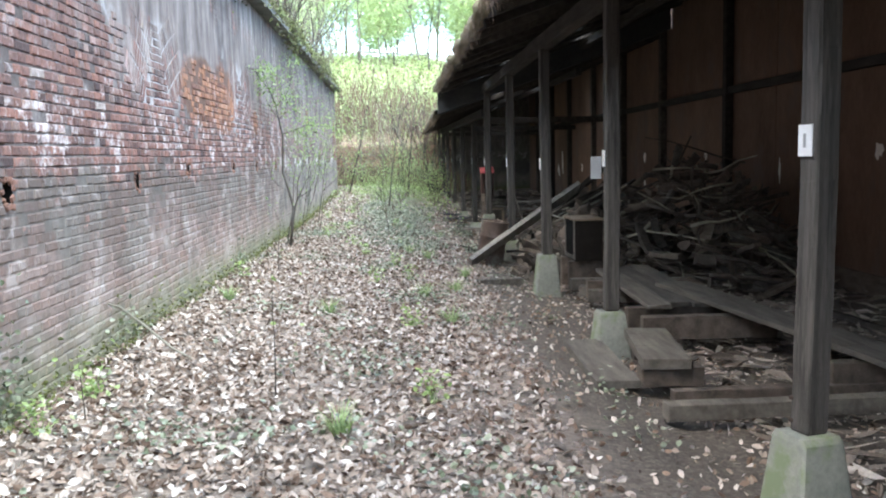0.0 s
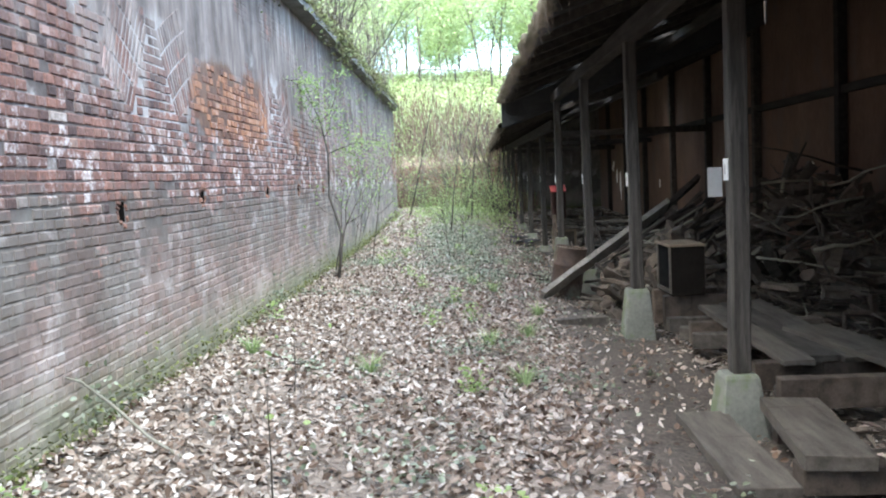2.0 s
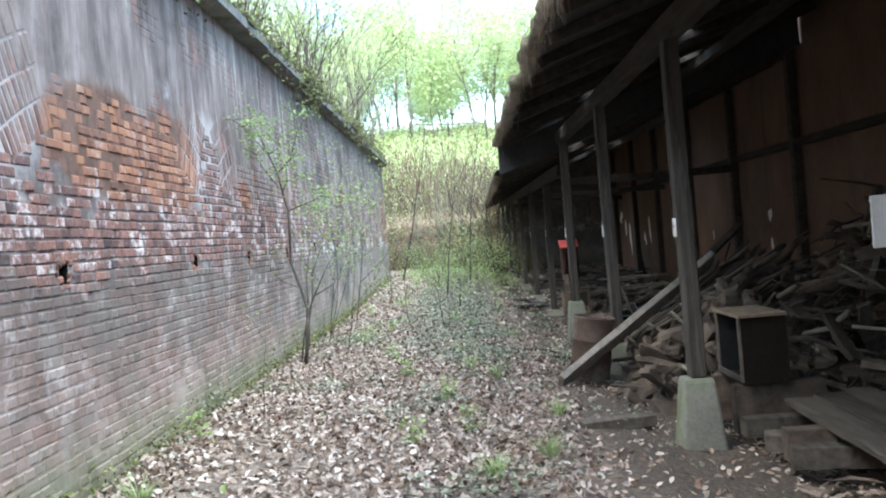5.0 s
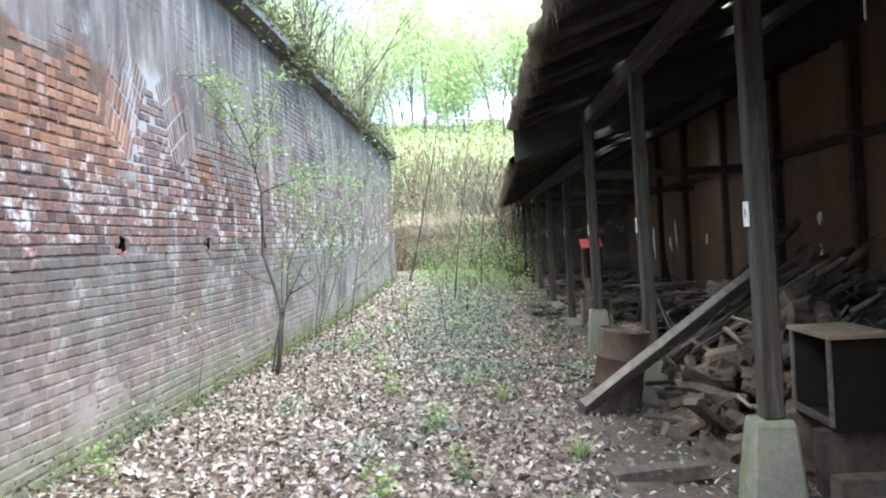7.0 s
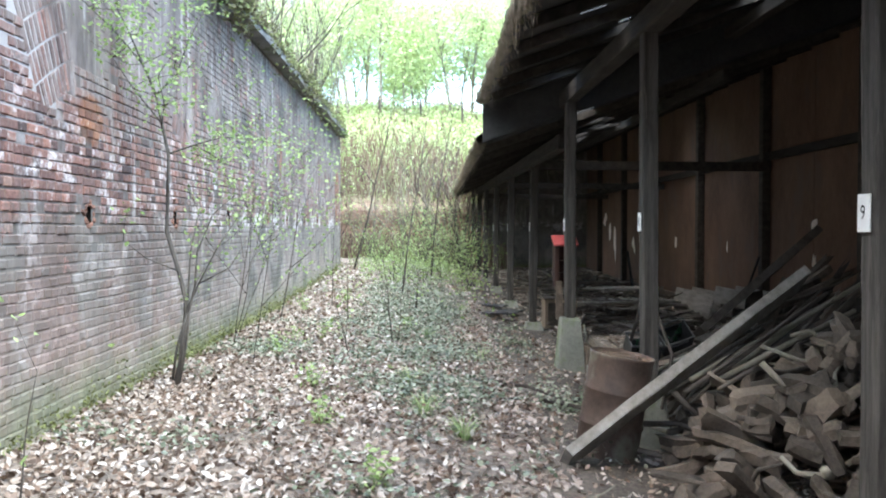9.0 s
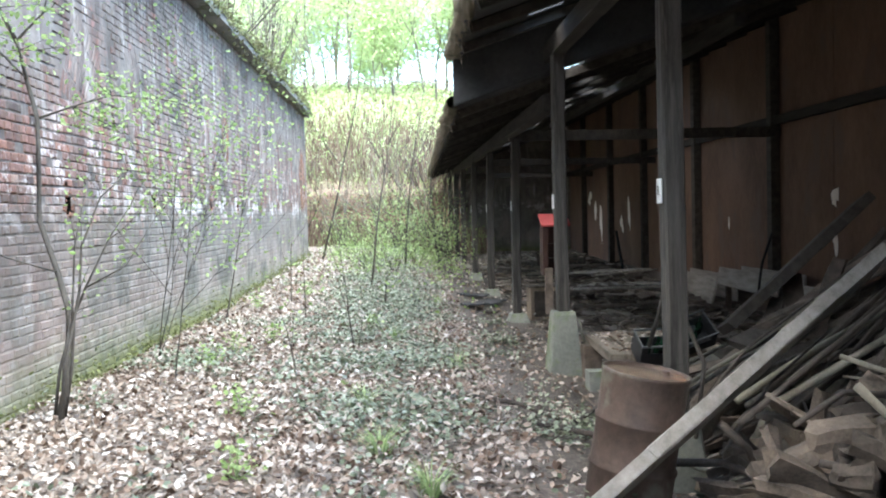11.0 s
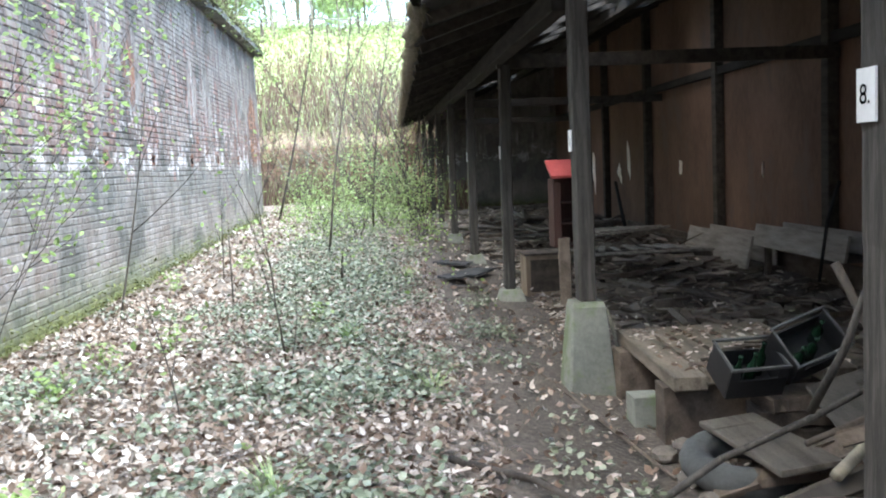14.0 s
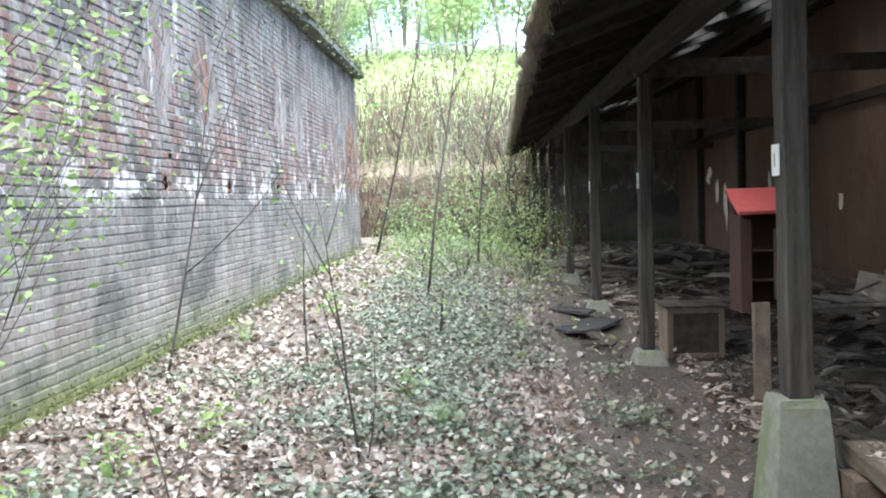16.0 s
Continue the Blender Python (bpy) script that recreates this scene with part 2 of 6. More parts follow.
    c = mix(n, l, calc(n, l, "MULTIPLY", bloom, 0.55), c, (0.60, 0.53, 0.50))
    murk = calc(n, l, "MULTIPLY", low, calc(n, l, "SUBTRACT", 1.0, smooth(n, l, calc(n, l, "ADD", patch, calc(n, l, "MULTIPLY", calc(n, l, "SUBTRACT", r, 0.5), 0.10)) if r else patch, 0.36, 0.47)))
    c = mix(n, l, calc(n, l, "MULTIPLY", murk, 0.6), c, (0.15, 0.115, 0.10))
    # the skin is greyer and greener on the far bays and in broad clouds on the near ones
    dull = calc(n, l, "ADD", calc(n, l, "MULTIPLY", smooth(n, l, py, 15, 23), 0.55), calc(n, l, "MULTIPLY", smooth(n, l, cloud, 0.46, 0.62), 0.45), True)
    c = mix(n, l, calc(n, l, "MULTIPLY", low, dull), c, ramp(n, l, calc(n, l, "ADD", calc(n, l, "MULTIPLY", streak, 0.7), calc(n, l, "MULTIPLY", fine, 0.3)), [(0.32, (0.13, 0.122, 0.108)), (0.5, (0.27, 0.255, 0.228)), (0.68, (0.47, 0.445, 0.41))]))
    # dark grime in broad ragged patches on the far bays
    grime = calc(n, l, "MULTIPLY", smooth(n, l, calc(n, l, "ADD", cloud, calc(n, l, "MULTIPLY", calc(n, l, "SUBTRACT", streak, 0.5), 0.6)), 0.52, 0.64), smooth(n, l, py, 15.0, 21.0))
    c = mix(n, l, calc(n, l, "MULTIPLY", grime, 0.74), c, (0.10, 0.094, 0.085))
    if mortar:
        for y, z in ((9.65, 2.45), (14.5, 2.45), (24.75, 2.5), (29.6, 2.45)):
            c = mix(n, l, calc(n, l, "MULTIPLY", blob(n, l, py, pz, y, z, 0.9, 0.55, 0.4, rough), 0.55), c, (0.66, 0.62, 0.60))
    # salt bloom
    if not mortar:
        band = calc(n, l, "MULTIPLY", smooth(n, l, pz, 1.25, 1.5), calc(n, l, "SUBTRACT", 1.0, smooth(n, l, pz, 1.8, 2.9)))
        s = calc(n, l, "ADD", calc(n, l, "MULTIPLY", rough, 0.6), calc(n, l, "ADD", calc(n, l, "MULTIPLY", r, 0.07), calc(n, l, "MULTIPLY", noise_tex(n, l, pos, 11, 4, 0.75), 0.50)))
        c = mix(n, l, calc(n, l, "MULTIPLY", band, smooth(n, l, s, 0.60, 0.75)), c, (0.72, 0.66, 0.64))
    # white lime runs, long and thin
    mp2 = n.new("ShaderNodeMapping")
    mp2.inputs["Scale"].default_value = (1, 1, 0.07)
    l.new(pos, mp2.inputs["Vector"])
    run = noise_tex(n, l, mp2.outputs["Vector"], 5.5, 3, 0.6)
    tall = calc(n, l, "MULTIPLY", smooth(n, l, pz, 1.15, 1.6), smooth(n, l, py, 12.0, 17.0))
    c = mix(n, l, calc(n, l, "MULTIPLY", tall, calc(n, l, "MULTIPLY", smooth(n, l, run, 0.57, 0.68), calc(n, l, "MULTIPLY", smooth(n, l, rough, 0.36, 0.6), 0.75))), c, (0.68, 0.64, 0.61))
    # white drips below the salt line of the far bays
    drip = calc(n, l, "MULTIPLY", smooth(n, l, calc(n, l, "SUBTRACT", pz, calc(n, l, "ADD", calc(n, l, "MULTIPLY", run, 0.9), calc(n, l, "MULTIPLY", rough, 0.9))), 0.25, 0.5), calc(n, l, "SUBTRACT", 1.0, smooth(n, l, calc(n, l, "ADD", pz, calc(n, l, "MULTIPLY", rough, 0.8)), 1.95, 2.2)))
    drip = calc(n, l, "MULTIPLY", calc(n, l, "MULTIPLY", drip, smooth(n, l, py, 17.0, 23.0)), smooth(n, l, calc(n, l, "ADD", rough, calc(n, l, "MULTIPLY", fine, 0.4)), 0.71, 0.80))
    c = mix(n, l, calc(n, l, "MULTIPLY", drip, 0.9), c, (0.76, 0.72, 0.70))
    # moss at the foot
    foot = calc(n, l, "ADD", pz, calc(n, l, "MULTIPLY", calc(n, l, "SUBTRACT", rough, 0.5), 0.7))
    foot = calc(n, l, "SUBTRACT", 1.0, smooth(n, l, foot, -0.12, 0.42))
    c = mix(n, l, calc(n, l, "MULTIPLY", foot, 0.72), c, ramp(n, l, fine, [(0.3, (0.11, 0.13, 0.075)), (0.7, (0.25, 0.27, 0.165))]))
    thick = calc(n, l, "SUBTRACT", 1.0, smooth(n, l, calc(n, l, "ADD", pz, calc(n, l, "MULTIPLY", calc(n, l, "SUBTRACT", rough, 0.5), 0.35)), -0.18, 0.06))
    c = mix(n, l, calc(n, l, "MULTIPLY", thick, calc(n, l, "MULTIPLY", smooth(n, l, py, 14, 21), 0.9)), c, ramp(n, l, fine, [(0.3, (0.11, 0.125, 0.04)), (0.7, (0.29, 0.30, 0.12))]))
    return c, fine, pos


def brick_material(name, joined):
    m, n, l, b = material(name, 0.92)
    r = island(n) if joined else chance(n)
    base = ramp(n, l, r, [(0.0, (0.10, 0.072, 0.069)), (0.12, (0.18, 0.108, 0.094)), (0.30, (0.29, 0.155, 0.125)), (0.45, (0.21, 0.135, 0.12)), (0.62, (0.27, 0.152, 0.128)), (0.80, (0.36, 0.19, 0.148)), (0.92, (0.19, 0.148, 0.14)), (0.97, (0.37, 0.23, 0.18)), (1.0, (0.45, 0.38, 0.345))])
    g = n.new("ShaderNodeNewGeometry").outputs["Position"]
    base = mix(n, l, 1.0, base, ramp(n, l, noise_tex(n, l, g, 30, 5, 0.7), [(0.3, (0.6, 0.6, 0.6)), (0.7, (1.25, 1.22, 1.2))]), "MULTIPLY")
    c, fine, pos = wall_coat(n, l, base, r)
    l.new(c, b.inputs["Base Color"])
    bump(n, l, b, noise_tex(n, l, pos, 55, 6, 0.75), 0.6, 0.008)
    return m


def mortar_material():
    m, n, l, b = material("old_lime_mortar", 0.95)
    g = n.new("ShaderNodeNewGeometry").outputs["Position"]
    base = ramp(n, l, noise_tex(n, l, g, 2.2, 5, 0.7), [(0.33, (0.10, 0.08, 0.073)), (0.52, (0.18, 0.15, 0.138)), (0.60, (0.30, 0.26, 0.24)), (0.68, (0.6, 0.56, 0.54))])
    c, fine, pos = wall_coat(n, l, base, None, True)
    y_ = place(n, l)[2]
    c = mix(n, l, calc(n, l, "MULTIPLY", smooth(n, l, y_, 16.0, 24.0), 0.4), c, (0.09, 0.083, 0.076))
    l.new(c, b.inputs["Base Color"])
    bump(n, l, b, noise_tex(n, l, pos, 40, 5, 0.7), 0.6, 0.01)
    return m


def leaf_material(name, stops, rough=0.6, through=0.25, spec=0.3):
    m, n, l, b = material(name, rough)
    b.inputs["Specular IOR Level"].default_value = spec
    c = ramp(n, l, island(n), stops)
    g = n.new("ShaderNodeNewGeometry").outputs["Position"]
    c = mix(n, l, 1.0, c, ramp(n, l, noise_tex(n, l, g, 45, 3), [(0.3, (0.75, 0.75, 0.75)), (0.7, (1.15, 1.15, 1.15))]), "MULTIPLY")
    l.new(c, b.inputs["Base Color"])
    if through:
        t = n.new("ShaderNodeBsdfTranslucent")
        l.new(c, t.inputs["Color"])
        mx = n.new("ShaderNodeMixShader")
        mx.inputs[0].default_value = through
        l.new(b.outputs[0], mx.inputs[1])
        l.new(t.outputs[0], mx.inputs[2])
        l.new(mx.outputs[0], n["Material Output"].inputs["Surface"])
    return m


def ground_material():
    m, n, l, b = material("forest_soil", 0.95)
    pos, px, py, pz = place(n, l)
    big, mid, fine = noise_tex(n, l, pos, 0.6, 4), noise_tex(n, l, pos, 5, 5, 0.7), noise_tex(n, l, pos, 28, 5, 0.75)
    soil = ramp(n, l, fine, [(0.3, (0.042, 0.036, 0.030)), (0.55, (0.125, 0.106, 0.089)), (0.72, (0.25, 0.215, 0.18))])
    litter = ramp(n, l, noise_tex(n, l, pos, 16, 6, 0.8), [(0.3, (0.06, 0.045, 0.035)), (0.5, (0.27, 0.215, 0.175)), (0.7, (0.48, 0.41, 0.35))])
    c = mix(n, l, smooth(n, l, mid, 0.35, 0.6), soil, litter)
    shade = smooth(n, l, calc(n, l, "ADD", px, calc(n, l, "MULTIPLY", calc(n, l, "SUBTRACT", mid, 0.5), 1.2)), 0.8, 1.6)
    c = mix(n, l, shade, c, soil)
    green = ramp(n, l, mid, [(0.3, (0.16, 0.15, 0.06)), (0.5, (0.20, 0.26, 0.10)), (0.7, (0.32, 0.38, 0.16))])
    bank = smooth(n, l, calc(n, l, "ADD", py, calc(n, l, "MULTIPLY", big, 3.0)), 43.0, 46.5)
    brush = mix(n, l, smooth(n, l, calc(n, l, "ADD", pz, calc(n, l, "MULTIPLY", mid, 2.0)), 3.0, 4.6), ramp(n, l, fine, [(0.3, (0.16, 0.105, 0.08)), (0.7, (0.34, 0.235, 0.18))]), green)
    c = mix(n, l, bank, c, brush)
    l.new(c, b.inputs["Base Color"])
    bump(n, l, b, fine, 0.7, 0.03)
    return m


BRICK, BRICK_PIECE, MORTAR = brick_material("weathered_brick", True), brick_material("weathered_brick_piece", False), mortar_material()
GROUND = ground_material()
CONCRETE = two_scale("mossy_concrete", (0.11, 0.117, 0.10), (0.30, 0.303, 0.265), 5, stain=(0.17, 0.20, 0.12))
COPING = two_scale("sooty_coping", (0.09, 0.09, 0.085), (0.30, 0.29, 0.27), 4, stain=(0.10, 0.11, 0.06))
POSTWOOD = two_scale("grey_post_timber", (0.020, 0.018, 0.016), (0.105, 0.096, 0.087), 8, stretch=(7, 7, 0.45), strength=0.6, stain=(0.10, 0.09, 0.08))
DARKWOOD = two_scale("dark_roof_timber", (0.028, 0.026, 0.024), (0.085, 0.077, 0.070), 8, stretch=(4, 0.6, 4), vary="object")
BOARD = two_scale("grey_weathered_board", (0.046, 0.042, 0.037), (0.165, 0.151, 0.133), 7, stretch=(5, 0.7, 5), vary="object", strength=0.6)
BROWNBOARD = two_scale("brown_scrap_wood", (0.036, 0.030, 0.025), (0.17, 0.138, 0.114), 7, stretch=(3, 1, 3), vary="object", strength=0.6)
LOGWOOD = two_scale("split_log", (0.038, 0.032, 0.027), (0.215, 0.18, 0.148), 9, vary="object", strength=0.7)
BARK = two_scale("bark", (0.03, 0.025, 0.02), (0.12, 0.10, 0.085), 14, stretch=(1, 1, 0.4), strength=0.8)
SAPBARK = two_scale("sapling_bark", (0.035, 0.030, 0.026), (0.19, 0.165, 0.14), 12, stretch=(1, 1, 0.4), strength=0.6)
PALEBARK = two_scale("pale_bark", (0.14, 0.13, 0.10), (0.34, 0.31, 0.25), 10, stretch=(1, 1, 0.4))
DECKWOOD = two_scale("dirty_deck_timber", (0.07, 0.06, 0.047), (0.29, 0.245, 0.195), 6, stretch=(5, 0.7, 5), strength=0.6, stain=(0.13, 0.105, 0.08))
PLANKWOOD = two_scale("pale_plank", (0.15, 0.138, 0.122), (0.38, 0.352, 0.318), 7, stretch=(5, 0.7, 5), strength=0.6)
PANEL = two_scale("brown_hardboard", (0.085, 0.052, 0.037), (0.20, 0.122, 0.084), 2.5, stretch=(1, 1, 0.5), stain=(0.13, 0.09, 0.07))
PALE = two_scale("pale_beige", (0.70, 0.62, 0.55), (0.88, 0.82, 0.76), 8)
FELT = two_scale("roof_felt", (0.034, 0.035, 0.037), (0.085, 0.083, 0.083), 4)
MOSS = two_scale("moss_and_thatch", (0.06, 0.055, 0.03), (0.24, 0.21, 0.14), 14, strength=0.9, dist=0.03)
RUST = two_scale("rusty_drum", (0.035, 0.026, 0.022), (0.15, 0.105, 0.084), 3.5, rough=0.55, metal=0.2, stain=(0.17, 0.165, 0.13), strength=0.6)
RUSTLID = two_scale("rust_water_lid", (0.10, 0.068, 0.046), (0.34, 0.27, 0.21), 5, rough=0.16, metal=0.1, stain=(0.26, 0.13, 0.055))
WHITE = two_scale("white_plate", (0.70, 0.70, 0.70), (0.86, 0.86, 0.86), 10, rough=0.4, strength=0.1)
GREYPLATE = two_scale("grey_sign", (0.28, 0.285, 0.285), (0.38, 0.385, 0.385), 8, rough=0.5, strength=0.1)
# black of numerals and iron bars, also the shade coloured into the cabinet
INK_AND_SHADE = two_scale("black_paint_and_shade", (0.01, 0.01, 0.01), (0.03, 0.03, 0.03), 10)
RED = two_scale("faded_red_paint", (0.38, 0.06, 0.06), (0.60, 0.13, 0.12), 6, rough=0.55)
REDWOOD = two_scale("red_brown_wood", (0.03, 0.015, 0.012), (0.065, 0.032, 0.026), 6, stretch=(4, 4, 0.6))
CABWOOD = two_scale("old_cabinet_wood", (0.16, 0.12, 0.085), (0.33, 0.26, 0.19), 6, stretch=(4, 4, 0.6))
# cabinet wood, and the near-black that puts shade into the put-log holes
CAVE = two_scale("box_wood_and_recess_shade", (0.008, 0.007, 0.006), (0.022, 0.018, 0.015), 6)
PLASTIC = two_scale("black_plastic", (0.012, 0.012, 0.013), (0.03, 0.03, 0.032), 8, rough=0.4, strength=0.15)
RUBBER = two_scale("old_rubber", (0.04, 0.042, 0.042), (0.11, 0.115, 0.115), 8, rough=0.8)
WORNPLASTIC = two_scale("scuffed_rim_plastic", (0.06, 0.06, 0.062), (0.19, 0.19, 0.188), 12, rough=0.5, strength=0.2)
GLASS = two_scale("green_bottle", (0.008, 0.022, 0.012), (0.02, 0.055, 0.03), 10, rough=0.1)
DRYLEAF = leaf_material("dry_leaves", [(0.0, (0.085, 0.056, 0.04)), (0.22, (0.24, 0.165, 0.122)), (0.5, (0.41, 0.33, 0.272)), (0.82, (0.57, 0.49, 0.43)), (1.0, (0.74, 0.68, 0.62))], 0.7, 0.1)
IVYLEAF = leaf_material("ivy_leaves", [(0.0, (0.085, 0.10, 0.058)), (0.4, (0.18, 0.21, 0.132)), (0.75, (0.29, 0.32, 0.22)), (1.0, (0.46, 0.48, 0.37))], 0.36, 0.2, 0.6)
FRESHLEAF = leaf_material("fresh_spring_leaves", [(0.0, (0.24, 0.35, 0.11)), (0.5, (0.37, 0.49, 0.18)), (1.0, (0.54, 0.65, 0.32))], 0.5, 0.45)
# leaf colour lifted far up, so that it carries the distant haze
HAZYLEAF = leaf_material("hazy_crown_leaves", [(0.0, (0.50, 0.60, 0.30)), (0.5, (0.62, 0.71, 0.42)), (1.0, (0.75, 0.82, 0.56))], 0.6, 0.5)
RUBBLE = two_scale("dusty_rubble", (0.07, 0.06, 0.05), (0.22, 0.19, 0.165), 9)
BUSHLEAF = leaf_material("bush_leaves", [(0.0, (0.23, 0.32, 0.13)), (0.5, (0.37, 0.48, 0.21)), (1.0, (0.55, 0.64, 0.34))], 0.5, 0.45)
CHIPS = leaf_material("wood_chips", [(0.0, (0.07, 0.056, 0.046)), (0.5, (0.22, 0.18, 0.15)), (0.85, (0.36, 0.31, 0.265)), (1.0, (0.52, 0.46, 0.40))], 0.85, 0.0)
STRAW = leaf_material("dry_straw", [(0.0, (0.13, 0.095, 0.07)), (0.5, (0.28, 0.215, 0.16)), (1.0, (0.46, 0.38, 0.29))], 0.8, 0.2)
for m_ in (CAVE, FELT, DARKWOOD):
    m_.node_tree.nodes["Principled BSDF"].inputs["Specular IOR Level"].default_value = 0.12
# ---- plan ----
def lerp_table(x, table):
    for (a, u), (b, v) in zip(table, table[1:]):
        if x <= b:
            return u + (v - u) * max(0.0, (x - a) / (b - a))
    return table[-1][1]


ACROSS = [(-2.6, 0.0), (-1.0, -0.07), (0.5, -0.15), (1.5, -0.27), (2.1, -0.40), (2.7, -0.44), (3.2, -0.45)]


def ground_z(x, y):
    """Height of the path, the shed floor and the banks."""
    g = -0.11 - 0.003 * min(max(y, 0), 40) + lerp_table(x, ACROSS)
    g += 0.026 * min(max(y - 23.0, 0), 20.0)
    g += 0.04 * noise.noise((x * 0.7, y * 0.7, 0)) + 0.015 * noise.noise((x * 3, y * 3, 5))
    if y > 43.2:
        g += min(7.2, 2.3 * min(1, (y - 43.2) / 0.5) + max(0, y - 43.7) * 0.62) + 0.4 * noise.noise((x * 0.35, y * 0.35, 2)) * min(1, (y - 43.2) / 3)
    if x < -3.0:
        g += 4.3 * min(1, (-3.0 - x) / 0.3) * max(0, 1 - max(0, y - 36.6) / 0.4)
    return g


WALL_X, WALL_END, WALL_TOP = -2.55, 37.0, 4.32
POST_X, BACK_X, SHED_END = 2.13, 6.6, 43.0
POST_Y = [0.4, 4.3, 8.42, 12.4, 16.2, 20.2, 24.7, 28.3, 31.8, 35.4, 38.9, 42.2]
HOLE_Y = [0.4, 2.9, 5.8, 8.65, 10.75, 13.7, 15.95, 18.4, 21.0, 24.0, 26.1, 28.6, 31.0, 33.4, 35.6]
COURSE = 0.078


def hole_z(y):
    """The row of put-log holes climbs a little; each sits on a course."""
    return -0.45 + COURSE * round((1.31 + 0.008 * y + 0.45) / COURSE)



# ---- ground ----
xs = [-70 + 3.5 * i for i in range(18)] + [-8 + 0.5 * i for i in range(10)] + [-3.3, -3.0] + [-2.7 + 0.09 * i for i in range(75)] + [4.2 + 0.4 * i for i in range(12)] + [9 + 3.0 * i for i in range(22)]
ys = [-40 + 2 * i for i in range(20)] + [0.12 * i for i in range(260)] + [31.2 + 0.25 * i for i in range(90)] + [53.7 + 3 * i for i in range(30)]
vv = [(x, y, ground_z(x, y)) for y in ys for x in xs]
w = len(xs)
ff = [(j * w + i, j * w + i + 1, (j + 1) * w + i + 1, (j + 1) * w + i) for j in range(len(ys) - 1) for i in range(w - 1)]
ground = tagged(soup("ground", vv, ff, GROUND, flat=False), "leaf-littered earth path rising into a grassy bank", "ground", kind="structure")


# ---- old brick wall ----
def wall_backing():
    """The mortar face with deep put-log holes, and the wall's other sides."""
    V, F, holes = [], [], []
    x0, x1, y0, y1, z0, z1 = WALL_X, -3.35, -6.0, WALL_END, -0.7, WALL_TOP

    def quad(*ps):
        F.append(tuple(range(len(V), len(V) + 4)))
        V.extend(ps)

    last = y0
    for i, y in enumerate(HOLE_Y):
        half, low, high = 0.055 + 0.012 * (i % 3), hole_z(y) - COURSE, hole_z(y) + COURSE
        quad((x0, last, z0), (x0, y - half, z0), (x0, y - half, z1), (x0, last, z1))
        quad((x0, y - half, z0), (x0, y + half, z0), (x0, y + half, low), (x0, y - half, low))
        quad((x0, y - half, high), (x0, y + half, high), (x0, y + half, z1), (x0, y - half, z1))
        holes.append((y - half, y + half, low, high))
        last = y + half
    quad((x0, last, z0), (x0, y1, z0), (x0, y1, z1), (x0, last, z1))
    quad((x0, y1, z0), (x1, y1, z0), (x1, y1, z1), (x0, y1, z1))
    quad((x0, y0, z1), (x0, y1, z1), (x1, y1, z1), (x1, y0, z1))
    quad((x1, y1, z0), (x1, y0, z0), (x1, y0, z1), (x1, y1, z1))
    quad((x1, y0, z0), (x0, y0, z0), (x0, y0, z1), (x1, y0, z1))
    wall = soup("wall_west", V, F, MORTAR)
    # each hole's inside is coloured near-black to stand for its shade
    for a, b, c, d in holes:
        V, F = [], []
        k = x0 - 0.45
        quad_list = [((k, a, c), (k, b, c), (k, b, d), (k, a, d)), ((x0, a, c), (x0, b, c), (k, b, c), (k, a, c)), ((k, a, d), (k, b, d), (x0, b, d), (x0, a, d)), ((x0, a, c), (k, a, c), (k, a, d), (x0, a, d)), ((k, b, c), (x0, b, c), (x0, b, d), (k, b, d))]
        for q in quad_list:
            F.append(tuple(range(len(V), len(V) + 4)))
            V.extend(q)
        soup("hole_lining", V, F, CAVE, wall, "put-log hole with its inner shade coloured in")
    return wall


wall_west = tagged(wall_backing(), "tall sooty brick wall with salt bloom and mossy foot", "wall", kind="structure")
SPRING = [-0.4, 4.6, 9.65, 14.5, 19.55, 24.75, 29.6, 34.4, 39.4]
ARCH_Z, ARCH_IN, ARCH_OUT = -1.0, 3.66, 4.55


def arch_at(y, z):
    """The centre of the arch ring that covers this spot of the wall, or None."""
    for a, b in zip(SPRING, SPRING[1:]):
        if a <= y <= b:
            c = (a + b) / 2
            r = math.hypot(y - c, z - ARCH_Z)
            if ARCH_IN < r < ARCH_OUT and 0.36 < abs(math.atan2(y - c, z - ARCH_Z)) < 0.55:
                return c
    return None


rng = np.random.default_rng(7)
near_bricks, far_v, far_n = [], [], 0
